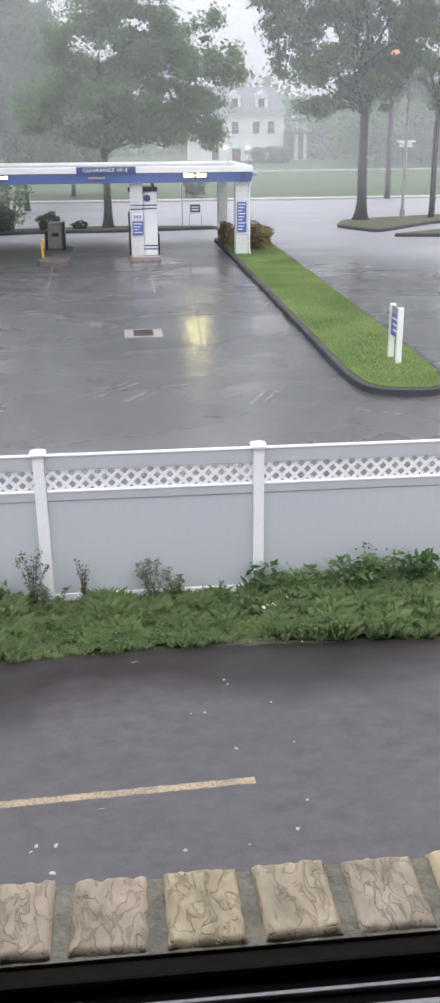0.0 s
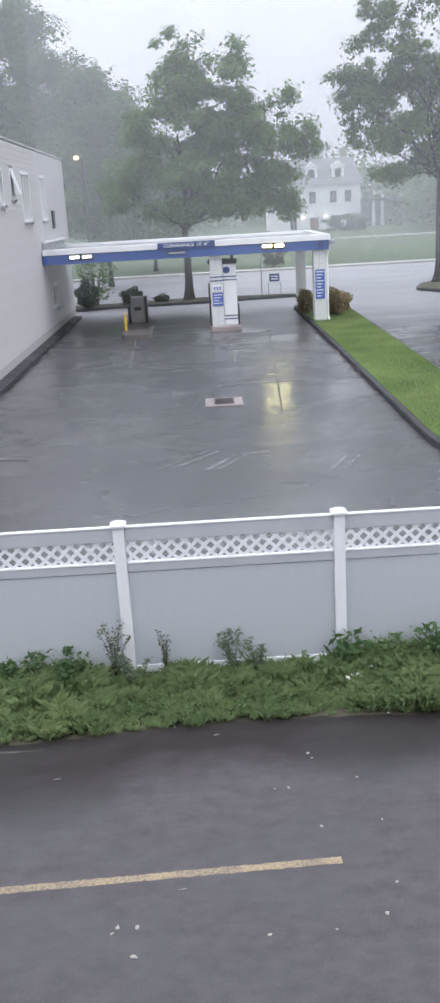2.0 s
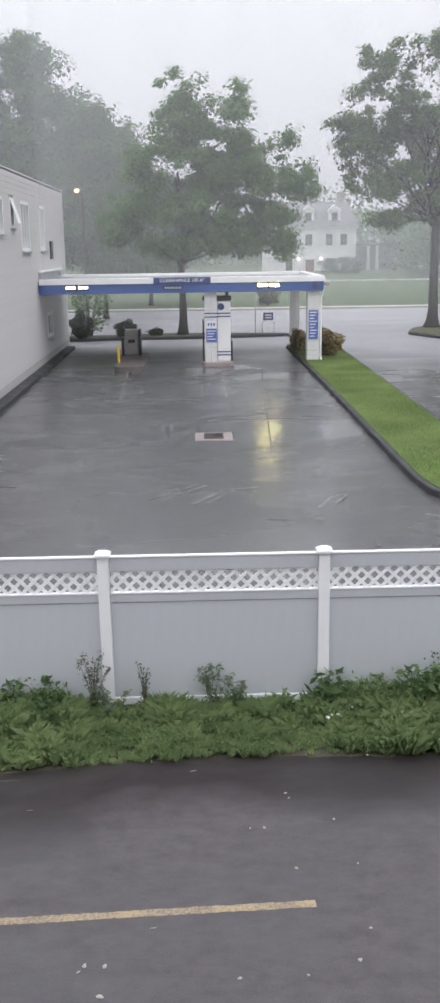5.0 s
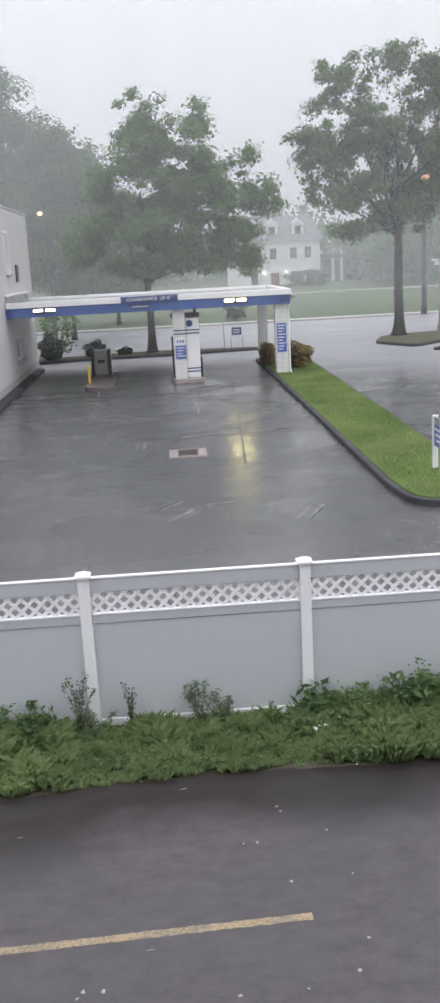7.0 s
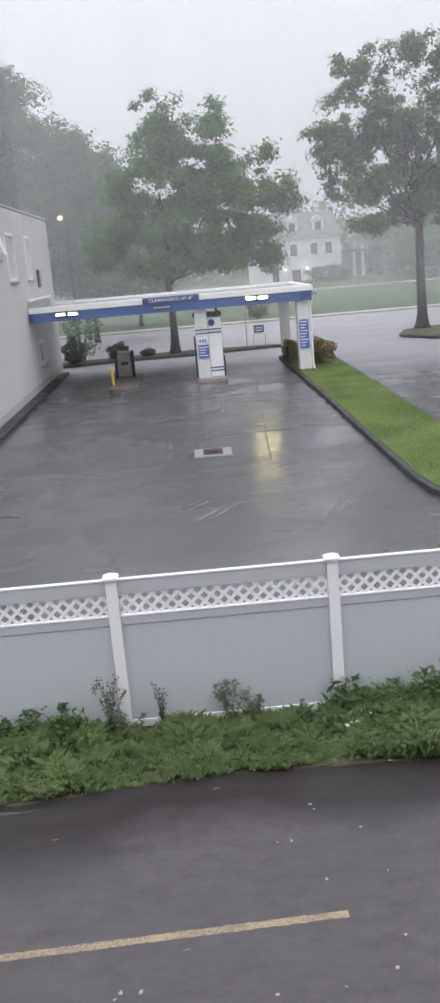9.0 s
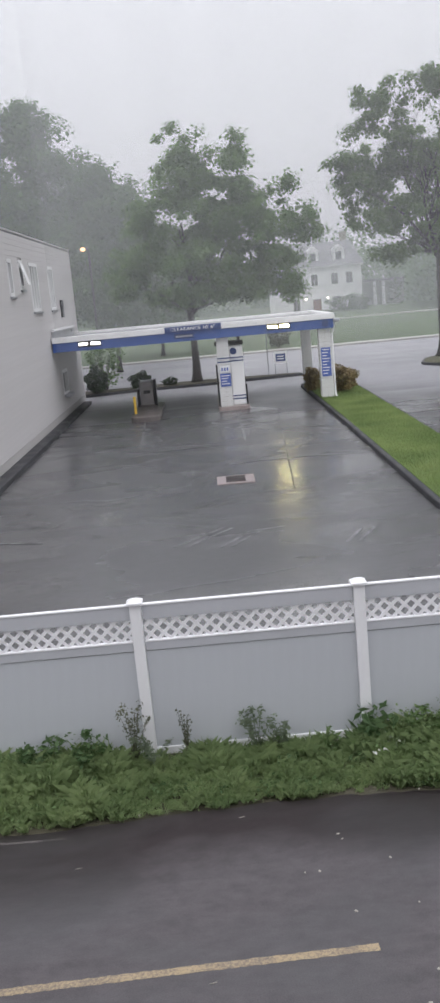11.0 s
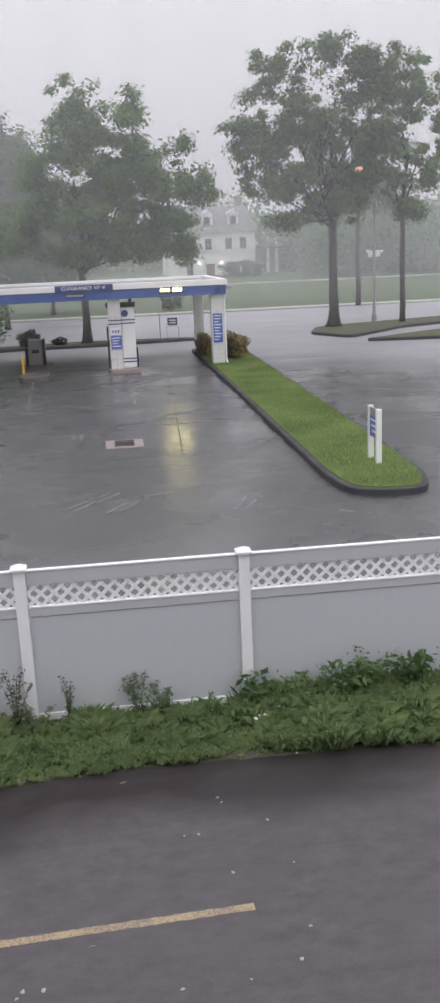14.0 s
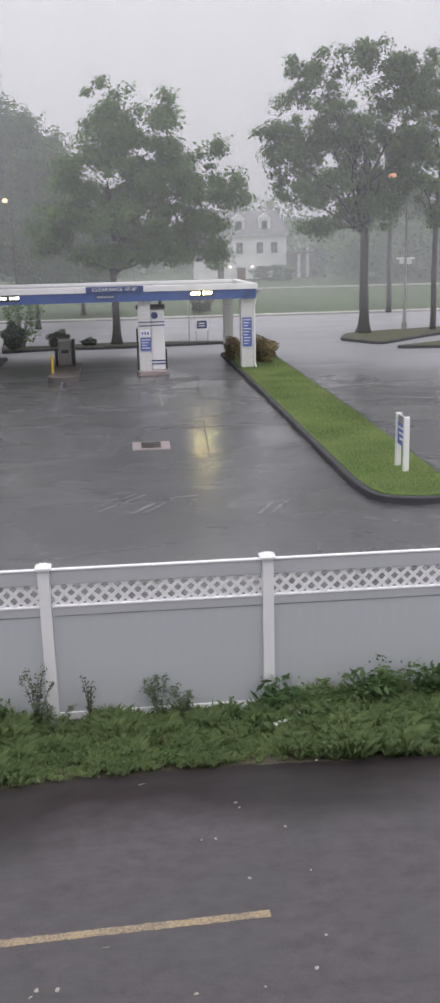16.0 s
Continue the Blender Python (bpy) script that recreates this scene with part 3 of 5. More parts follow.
line_on("parking_line", (-5.2, 6.33), (0.95, 6.60), 0.09, M_YELLOW, 0.002, "worn yellow parking line on damp asphalt", "road marking")
line_on("worn_line", (-3.2, 8.62), (-0.45, 8.54), 0.06, M_PALEWORN, -0.006, "almost worn-out pale line near the verge", "road marking", broken=0.12, seed=4)
for p, q, w in (((-2.55, 33.2), (-2.85, 42.2), 0.09), ((1.12, 33.5), (1.14, 41.3), 0.07), 
                ((-5.2, 22.9), (-4.1, 22.55), 0.12), ((-5.0, 21.25), (-4.0, 20.95), 0.12), ((11.3, 35.75), (13.4, 35.6), 0.16),
                ((-1.0, 19.45), (0.05, 20.85), 0.09), ((-0.75, 19.4), (0.25, 20.75), 0.09), ((-0.05, 19.1), (0.62, 20.3), 0.09),
                ((0.20, 19.1), (0.85, 20.25), 0.09), ((2.5, 18.7), (2.95, 19.7), 0.09), ((2.75, 18.7), (3.2, 19.65), 0.09),
                ((-0.9, 27.4), (-0.9, 28.4), 0.09), ((-0.68, 27.4), (-0.68, 28.4), 0.09)):
    line_on("lane_marking", p, q, w, M_WORN, 0.009, "faded white lane marking on wet asphalt", "road marking", seed=int(p[0] * 100))

line_on("asphalt_seam", (1.98, 24.4), (2.86, 41.0), 0.035, M_KERB, 0.010, "dark tarred seam in the wet asphalt", "seam", broken=0.03, seed=9)

# storm drain
drain = thing("storm_drain", "rusty iron grate set in a pale concrete apron", "storm drain", (0.53, 26.35, 0.0))
part("apron", box(-0.52, 0.52, -0.55, 0.55, -0.05, 0.028, 0.01), M_CONC, drain)
bm = bmesh.new()
for k in range(9):
    add_box(bm, -0.24 + k * 0.06 - 0.012, -0.24 + k * 0.06 + 0.012, -0.36, 0.36, 0.03, 0.045)
for y in (-0.36, 0.0, 0.36):
    add_box(bm, -0.27, 0.27, y - 0.015, y + 0.015, 0.03, 0.044)
part("grate", bm, M_DARKSTEEL, drain, "rusty iron grate")
part("pit", box(-0.27, 0.27, -0.38, 0.38, 0.01, 0.030), M_BLACK, drain)


# ---------- kerbed islands ----------
def rounded(pts, r, n=6):
    """An outline with its corners rounded."""
    out = []
    for i, p in enumerate(pts):
        a, b, c = Vector(pts[i - 1]), Vector(p), Vector(pts[(i + 1) % len(pts)])
        u, w = (a - b), (c - b)
        k = min(r, u.length * 0.49, w.length * 0.49)
        s, e = b + u.normalized() * k, b + w.normalized() * k
        for j in range(n + 1):
            t = j / n
            out.append(tuple((1 - t) ** 2 * s + 2 * t * (1 - t) * b + t * t * e))
    return out


def inset(pts, d):
    c = [Vector(p) for p in pts]
    out = []
    for i, p in enumerate(c):
        a, b = c[i - 1], c[(i + 1) % len(c)]
        t = (b - a).normalized()
        out.append(tuple(p + Vector((-t.y, t.x)) * d))
    return out


def kerb_island(name, pts, r, top, kerb_mat, label, category, width=0.16, height=0.15):
    outer = rounded(pts, r)
    inner = inset(outer, width)
    ob = thing(name, label, category, kind="structure")
    bm = bmesh.new()
    ring = [[bm.verts.new((x, y, z)) for x, y in o] for o, z in ((outer, -0.05), (inset(outer, 0.015), height - 0.02), (inset(outer, 0.045), height), (inner, height), (inner, 0.0))]
    n = len(outer)
    for a, b in zip(ring, ring[1:]):
        for k in range(n):
            bm.faces.new((a[k], a[(k + 1) % n], b[(k + 1) % n], b[k]))
    part("kerb", bm, kerb_mat, ob)
    part("turf_bed", slab(inset(outer, width + 0.001), -0.02, height + 0.02), top, ob)
    return ob


isl_pts = [(4.82, 20.6), (5.0, 19.0), (6.6, 18.7), (7.05, 20.2), (7.25, 30), (7.35, 49.2), (6.0, 51.5), (4.72, 50.5), (4.83, 36)]
island = kerb_island("grass_island", isl_pts, 0.7, M_TURF, M_KERB, "long grass island with a dark kerb", "kerb island")
kerb_island("tree_island", [(12.35, 56.4), (13.9, 52.9), (18.4, 57.6), (30, 63), (30, 66), (15.6, 60.9), (13.4, 59.8)], 0.8, M_BED, M_KERB, "kerbed grass island under the street tree", "kerb island")
kerb_island("strip_island", [(13.9, 50.7), (18.0, 49.9), (34, 49.9), (34, 54.5), (19.0, 54.0)], 0.8, M_BED, M_KERB, "kerbed grass strip beside the car park", "kerb island")
kerb_island("street_island", [(-16, 54.5), (-6.7, 54.9), (-4.6, 55.6), (0, 55.6), (5.7, 56.6), (5.3, 57.2), (0.5, 58.1), (-2, 58.1), (-4.5, 57.4), (-16, 57.2)], 0.6, M_SOIL, M_KERB, "low kerbed bed between car park and street", "kerb island")


def inside(x, y, pts):
    c = False
    for (xa, ya), (xb, yb) in zip(pts, pts[1:] + pts[:1]):
        if (ya > y) != (yb > y) and x < (xb - xa) * (y - ya) / (yb - ya) + xa:
            c = not c
    return c


def blades(name, xy, z, h0, h1, width, material, rng, lean=0.35):
    n = len(xy)
    h = rng.uniform(h0, h1, n)
    a = rng.uniform(0, 2 * np.pi, n)
    side = np.stack([np.cos(a), np.sin(a), np.zeros(n)], 1) * (width * rng.uniform(0.6, 1.3, n) / 2)[:, None]
    tip = np.stack([rng.normal(0, lean, n) * h, rng.normal(0, lean, n) * h, h], 1)
    base = np.column_stack([xy, z])
    return np.stack([base - side, base + side, base + tip * 0.7 + side * 0.6, base + tip], 1)


cand = np.column_stack([rng.uniform(4.8, 7.4, 80000), rng.uniform(18.9, 51, 80000)])
keep = np.array([inside(x, y, inset(rounded(isl_pts, 0.7), 0.17)) for x, y in cand])
cand = cand[keep]
part("island_grass", quads_mesh("island_grass", blades("b", cand, np.full(len(cand), 0.16), 0.03, 0.085, 0.018, None, rng), M_TURFBLADE), None)
tagged(bpy.data.objects["island_grass"], "bright wet mown grass on the island", "grass", kind="stuff")


# ---------- fence ----------
FENCE_Y, POST_X, SPAN = 10.10, -0.99, 2.44


fence = thing("vinyl_fence", "grey vinyl privacy fence with white posts and lattice top", "fence")


def fence_post():
    ob = part("fence_post", box(-0.062, 0.062, -0.062, 0.062, -0.05, 1.845, 0.008), M_VINYL, fence, "white vinyl post")
    bm = bmesh.new()
    add_box(bm, -0.088, 0.088, -0.088, 0.088, 1.846, 1.874, 0.004)
    vs = [bm.verts.new((sx * 0.086, sy * 0.086, 1.875)) for sx, sy in ((-1, -1), (1, -1), (1, 1), (-1, 1))]
    tp = [bm.verts.new((sx * 0.03, sy * 0.03, 1.907)) for sx, sy in ((-1, -1), (1, -1), (1, 1), (-1, 1))]
    for k in range(4):
        bm.faces.new((vs[k], vs[(k + 1) % 4], tp[(k + 1) % 4], tp[k]))
    bm.faces.new(tp)
    part("cap", bm, M_VINYL, ob, "bright white post cap")
    return ob


def clip_x(poly, x, keep_above):
    out = []
    for (ax, az), (bx, bz) in zip(poly, poly[1:] + poly[:1]):
        ia, ib = (ax >= x) == keep_above, (bx >= x) == keep_above
        if ia:
            out.append((ax, az))
        if ia != ib:
            t = (x - ax) / (bx - ax)
            out.append((x, az + t * (bz - az)))
    return out


def lattice_bm(x0, x1, z0, z1):
    """Crossing diagonal laths, cut at the rails and posts."""
    bm = bmesh.new()
    h, w, pitch = z1 - z0, 0.037, 0.1455
    for sgn, y in ((1, -0.006), (-1, 0.004)):
        for k in range(-3, int((x1 - x0) / pitch) + 2):
            a = x0 + k * pitch
            pts = [(a - w * 0.707, z0), (a + w * 0.707, z0), (a + w * 0.707 + h, z1), (a - w * 0.707 + h, z1)]
            if sgn < 0:
                pts = [(x0 + x1 - px, pz) for px, pz in pts]
            pts = clip_x(clip_x(pts, x0, True), x1, False) if max(p[0] for p in pts) > x0 and min(p[0] for p in pts) < x1 else []
            if len(pts) < 3:
                continue
            f = [bm.verts.new((px, y - 0.004, pz)) for px, pz in pts]
            b = [bm.verts.new((px, y + 0.004, pz)) for px, pz in pts]
            bm.faces.new(f), bm.faces.new(b[::-1])
            for i in range(len(pts)):
                bm.faces.new((f[i], f[(i + 1) % len(pts)], b[(i + 1) % len(pts)], b[i]))
    bmesh.ops.recalc_face_normals(bm, faces=bm.faces)
    return bm


def fence_panel():
    a, b = 0.064, SPAN - 0.064
    bm = bmesh.new()
    add_box(bm, a, b, -0.022, 0.022, 1.665, 1.825, 0.005)
    add_box(bm, a, b, -0.024, 0.024, 1.308, 1.404, 0.004)
    ob = part("fence_panel", bm, M_VINYL_RAIL, fence, "grey vinyl panel with pale rails")
    part("rail_lip", box(a, b, -0.030, 0.030, 1.826, 1.845, 0.004), M_VINYL, ob, "white moulded rail edge")
    part("lattice", lattice_bm(a, b, 1.425, 1.664), M_VINYL, ob, "white diagonal lattice")
    part("middle_lip", box(a, b, -0.030, 0.030, 1.405, 1.424, 0.004), M_VINYL, ob, "white moulded rail edge")
    part("bottom_rail", box(a, b, -0.028, 0.028, 0.06, 0.15, 0.006), M_VINYL, ob)
    n = 15
    w = (b - a) / n
    me = mesh_from(box(0.0, w, -0.011, 0.011, 0.151, 1.296, 0.0003), "board", M_VINYL_GREY)
    for k in range(n):
        o = new("board", me)
        o.parent, o.location = ob, (a + k * w, 0, 0)
    return ob


post0 = fence_post()
post0.location = (POST_X - 3 * SPAN, FENCE_Y, 0)
panel0 = fence_panel()
panel0.location = (POST_X - 3 * SPAN, FENCE_Y, 0)
for k in range(-2, 5):
    copy_thing(post0, Matrix.Translation((POST_X + k * SPAN, FENCE_Y, 0)) @ Matrix.Rotation(0.006 * (k % 3 - 1), 4, "Y"))
    if k < 4:
        copy_thing(panel0, Matrix.Translation((POST_X + k * SPAN, FENCE_Y, 0)))


# ---------- branch bank building ----------
WX, B0, B1, BTOP = -6.65, 14.0, 52.3, 7.95
OPEN = [(39.4, 41.2, 5.10, 6.86), (44.1, 45.4, 5.10, 6.86), (37.2, 37.85, 5.95, 6.88), (35.0, 35.65, 5.7, 6.85), (44.9, 46.4, 1.25, 2.2)]
bank = thing("bank_building", "pale grey two-storey sided building with narrow windows", "building")
bm = bmesh.new()
ys = sorted({B0, B1, *[v for o in OPEN for v in o[:2]]})
zs = sorted({-0.1, BTOP - 0.15, *[v for o in OPEN for v in o[2:]]})
for ya, yb in zip(ys, ys[1:]):
    for za, zb in zip(zs, zs[1:]):
        cy, cz = (ya + yb) / 2, (za + zb) / 2
        if not any(o[0] < cy < o[1] and o[2] < cz < o[3] for o in OPEN):
            add_box(bm, WX - 0.30, WX - 0.03, ya, yb, za, zb)
bmesh.ops.remove_doubles(bm, verts=bm.verts, dist=0.0005)
part("wall", bm, M_WALLCORE, bank)
bm = bmesh.new()
add_box(bm, WX - 14, WX - 0.3, B1 - 0.3, B1, -0.1, BTOP - 0.15)
part("rear_wall", bm, M_WALLCORE, bank)
bm = bmesh.new()
add_box(bm, WX - 14, WX - 0.3, B0, B0 + 0.3, -0.1, BTOP - 0.15)
part("front_wall", bm, M_WALLCORE, bank)
part("far_wall", box(WX - 14.3, WX - 14.01, B0, B1, -0.1, BTOP - 0.15), M_WALLCORE, bank)
part("roof", box(WX - 14.3, WX - 0.02, B0 - 0.02, B1 + 0.02, BTOP - 0.148, BTOP - 0.03), M_MEMBRANE, bank)
part("parapet_cap", box(WX - 0.32, WX + 0.03, B0 - 0.03, B1 + 0.03, BTOP - 0.028, BTOP + 0.03, 0.01), M_SIDING, bank)
part("foundation_kerb", box(WX - 0.02, WX + 0.42, B0, B1 - 1.0, -0.05, 0.16, 0.03), M_KERB, bank, "dark concrete kerb at the wall foot")
part("plinth", box(WX - 0.02, WX + 0.02, B0, B1, 0.17, 0.45), M_WALLCORE, bank)
part("rooftop_unit", box(WX - 3.2, WX - 1.4, 33.0, 35.0, BTOP - 0.028, BTOP + 1.5, 0.05), M_WALLCORE, bank, "grey rooftop ventilation housing")
bm2 = bmesh.new()
pts = ((-0.028, 0), (0.010, 0), (0.003, 0.199), (-0.028, 0.199))
v0, v1 = [bm2.verts.new((x, 0, z)) for x, z in pts], [bm2.verts.new((x, 1, z)) for x, z in pts]
bm2.faces.new(v0), bm2.faces.new(v1[::-1])
for k in range(4):
    bm2.faces.new((v0[k], v0[(k + 1) % 4], v1[(k + 1) % 4], v1[k]))
bmesh.ops.recalc_face_normals(bm2, faces=bm2.faces)
board_mesh = mesh_from(bm2, "siding_board", M_SIDING)
z = 0.46
while z < BTOP - 0.2:
    cuts = sorted((o[0] - 0.08, o[1] + 0.08) for o in OPEN if o[2] - 0.1 < z + 0.1 < o[3] + 0.1)
    a = B0
    for c0, c1 in cuts + [(B1, B1)]:
        if c0 - a > 0.05:
            o = new("siding_board", board_mesh)
            o.parent, o.location, o.scale = bank, (WX, a, z), (1, c0 - a, 1)
        a = max(a, c1)
    z += 0.2
for i, (y0, y1, z0, z1) in enumerate(OPEN):
    win = part("window", box(WX - 0.26, WX - 0.20, y0, y1, z0, z1), M_BLACK, bank)
    bm = bmesh.new()
    for a in ((y0 - 0.08, y0 + 0.05, z0 - 0.08, z1 + 0.08), (y1 - 0.05, y1 + 0.08, z0 - 0.08, z1 + 0.08), (y0, y1, z1 - 0.05, z1 + 0.08), (y0, y1, z0 - 0.08, z0 + 0.05)):
        add_box(bm, WX - 0.16, WX + 0.03, *a)
    if i < 2:
        for f in (0.33, 0.66):
            ym = y0 + (y1 - y0) * f
            add_box(bm, WX - 0.15, WX + 0.02, ym - 0.06, ym + 0.06, z0 + 0.05, z1 - 0.05)
    part("window_frame", bm, M_WHITE, win, "white window frame")
    part("pane", box(WX - 0.14, WX - 0.13, y0 + 0.04, y1 - 0.04, z0 + 0.04, z1 - 0.04), M_GLASS, win)
    part("window_sill", box(WX - 0.02, WX + 0.10, y0 - 0.1, y1 + 0.1, z0 - 0.17, z0 - 0.082, 0.01), M_METAL, win, "dull grey sill")
    if i == 2:
        bm = box(-0.02, 0.02, y0 + 0.05, y1 - 0.05, -0.85, 0)
        o = part("open_sash", bm, M_WHITE, win, "white sash tilted open")
        o.matrix_local = Matrix.Translation((WX + 0.04, 0, z1 - 0.02)) @ Matrix.Rotation(radians(-16), 4, "Y")
vent = part("vent", box(WX + 0.02, WX + 0.07, 46.8, 47.6, 4.65, 5.45, 0.01), M_BLACK, bank, "dark louvred vent")
for k in range(8):
    part("slat", box(WX + 0.071, WX + 0.09, 46.85, 47.55, 4.70 + k * 0.09, 4.74 + k * 0.09), M_METAL, vent)
drawer = part("deal_drawer", box(WX + 0.03, WX + 0.28, 44.95, 46.35, 1.02, 1.16, 0.02), M_METAL, bank, "brushed metal deal drawer")

# ---------- drive-through canopy ----------
CY0, CY1, CX0, CX1 = 42.70, 50.35, WX + 0.05, 5.66
canopy = thing("drive_through_canopy", "flat drive-through canopy with a blue fascia and white roof edge", "canopy")
part("soffit", box(CX0, CX1 - 0.06, CY0 + 0.06, CY1 - 0.06, 3.24, 3.28), M_WHITE, canopy, "white soffit")
part("deck", box(CX0, CX1 - 0.06, CY0 + 0.06, CY1 - 0.06, 3.285, 3.72), M_MEMBRANE, canopy, "grey wet roof deck")
part("fascia", box(CX0, CX1, CY0, CY0 + 0.055, 3.19, 3.585, 0.008), M_BLUE, canopy, "blue painted front fascia")
part("fascia", box(CX1 - 0.055, CX1, CY0 + 0.057, CY1 - 0.057, 3.19, 3.585, 0.008), M_BLUE, canopy, "blue painted side fascia")
part("fascia", box(CX0, CX1, CY1 - 0.055, CY1, 3.19, 3.585, 0.008), M_BLUE, canopy, "blue painted rear fascia")
for nm, b in (("roof_edge", (CX0, CX1 + 0.05, CY0 - 0.05, CY0 + 0.25)), ("roof_edge", (CX0, CX1 + 0.05, CY1 - 0.25, CY1 + 0.05)), ("roof_edge", (CX1 - 0.25, CX1 + 0.05, CY0 + 0.252, CY1 - 0.252))):
    part(nm, box(*b, 3.59, 3.83, 0.015), M_WHITE, canopy, "white metal roof edge")
part("upstand", box(WX + 0.03, WX + 0.12, CY0 + 0.3, CY1 - 0.6, 3.725, 4.09, 0.01), M_METAL, canopy, "grey upstand along the wall")
part("wall_flashing", box(WX + 0.03, WX + 0.18, CY0 + 0.3, CY1 - 0.6, 4.095, 4.19, 0.01), M_WHITE, canopy, "white flashing along the wall")
sign = part("clearance_sign", box(-1.68, 0.78, CY0 - 0.085, CY0 - 0.055, 3.585, 3.845, 0.006), M_NAVY, canopy, "navy clearance sign")
lt = part("lettering", text_mesh("CLEARANCE 10'-6\"", 0.20, M_WHITE), None, sign, "white capital letters")
lt.matrix_local = Matrix.Translation((-0.45, CY0 - 0.088, 3.715)) @ Matrix.Rotation(radians(90), 4, "X") @ Matrix.Diagonal((1.18, 1, 1, 1))
part("unlit_sign", box(-1.30, -0.42, CY0 - 0.02, CY0 - 0.002, 3.30, 3.52, 0.004), M_NAVY, canopy, "dark unlit lane sign")
for k in range(5):
    part("letter_bar", box(-1.22 + k * 0.15, -1.10 + k * 0.15, CY0 - 0.026, CY0 - 0.021, 3.37, 3.45), M_METAL, canopy)
for x0, x1, m in ((-5.46, -4.50, M_LITWHITE), (2.80, 3.74, M_LIT)):
    ls = part("lit_sign", box(x0 - 0.03, x1 + 0.03, CY0 - 0.03, CY0 - 0.002, 3.33, 3.59, 0.004), M_BLACK, canopy, "black lane sign with glowing letters")
    n = 9
    for k in range(n):
        if k == 4:
            continue
        w = (x1 - x0) / n
        part("letter_bar", box(x0 + k * w + 0.022, x0 + (k + 1) * w - 0.022, CY0 - 0.042, CY0 - 0.031, 3.41, 3.52), m, ls, "glowing bar of lettering")
part("roundel", tube([(5.30, CY0 - 0.03, 3.40), (5.30, CY0 - 0.003, 3.40)], [0.15, 0.15], 24), M_NAVY, canopy, "dark round emblem")


def column(x0, x1, y0, y1, top, label):
    """A square column of stacked white glazed blocks."""
    ob = part("column", box(x0 + 0.01, x1 - 0.01, y0 + 0.01, y1 - 0.01, 0, top), M_MORTAR, canopy, label)
    h = 0.2
    w, d = (x1 - x0) / 2, y1 - y0
    ma = mesh_from(box(0.004, w - 0.004, 0, d, 0.004, h - 0.004, 0.005), "block", M_TILE)
    for r in range(int(top / h)):
        for c in range(2):
            o = new("block", ma)
            o.parent, o.location = ob, (x0 + c * w, y0, r * h)
    return ob


column(0.50, 1.04, 42.90, 43.44, 3.2, "square column of white glazed blocks")
column(5.00, 5.54, 42.88, 43.42, 3.2, "square column of white glazed blocks")
column(4.90, 5.38, 49.60, 50.08, 3.2, "square column of white glazed blocks")
dp = part("downspout", tube([(5.72, 42.9, 3.75), (5.70, 42.9, 3.3), (5.60, 42.95, 2.9), (5.60, 42.95, 0.35), (5.66, 42.85, 0.1)], [0.045] * 5, 8), M_WHITE, canopy, "white downspout")
part("floodlight", box(5.70, 5.95, 42.72, 42.95, 3.42, 3.58, 0.03), M_METAL, canopy, "small grey floodlight")


def column_sign(x0, x1, z0, z1, y, label):
    ob = part("column_sign", box(x0, x1, y - 0.03, y - 0.004, z0, z1, 0.006), M_SIGNBLUE, canopy, label)
    n = int((z1 - z0) / 0.13)
    for k in range(n):
        zz = z1 - 0.09 - k * (z1 - z0 - 0.1) / n
        part("letter_bar", box(x0 + 0.05, x1 - 0.05 - 0.06 * (k % 3), y - 0.036, y - 0.031, zz - 0.028, zz + 0.012), M_WHITE, ob)
    return ob


column_sign(5.06, 5.47, 1.10, 2.36, 42.88, "blue notice with white lines of text")
column_sign(0.56, 1.02, 1.05, 1.62, 42.90, "blue notice with white lines of text")
ws = part("column_sign", box(0.57, 1.0, 42.862, 42.896, 1.66, 1.95, 0.006), M_WHITE, canopy, "white notice with small blue marks")
for k in range(3):
    part("letter_bar", box(0.63 + k * 0.12, 0.70 + k * 0.12, 42.853, 42.861, 1.74, 1.88), M_SIGNBLUE, ws)
for zz in (2.10, 2.26):
    part("band", box(0.49, 1.05, 42.885, 42.899, zz, zz + 0.05), M_NAVY, canopy, "thin navy band")

# teller station beside the middle column
isl = part("station_island", slab(rounded([(0.36, 42.6), (1.78, 42.6), (1.78, 46.8), (0.36, 46.8)], 0.3), -0.05, 0.17, 0.02), M_CONC)
tagged(isl, "low concrete lane island with rounded corners", "kerb island", kind="structure")
tel = thing("teller_station", "tall white pneumatic teller station with navy stripes", "teller station", (0, 0, 0))
part("cabinet", box(1.05, 1.64, 43.15, 43.95, 0.17, 2.78, 0.04), M_WHITE, tel)
part("hood", box(0.42, 1.70, 43.5, 43.98, 2.80, 3.0, 0.03), M_BLACK, tel, "black hood")
for zz in (0.42, 0.56, 2.10, 2.24):
    part("stripe", box(1.045, 1.648, 43.135, 43.148, zz, zz + 0.05), M_NAVY, tel, "navy stripe")
part("emblem", tube([(1.22, 43.13, 2.55), (1.22, 43.148, 2.55)], [0.15, 0.15], 20), M_NAVY, tel, "navy round emblem")
part("side_panel", box(1.66, 1.72, 43.2, 43.9, 0.17, 1.05, 0.01), M_BLACK, tel, "black lower side panel")
part("tube", tube([(1.5, 43.6, 2.8), (1.5, 43.6, 3.23)], [0.07, 0.07], 12), M_BLACK, tel, "black pneumatic tube")
part("rear_panel", box(0.40, 0.47, 43.2, 43.9, 0.17, 2.0, 0.01), M_BLACK, tel, "dark side guard")

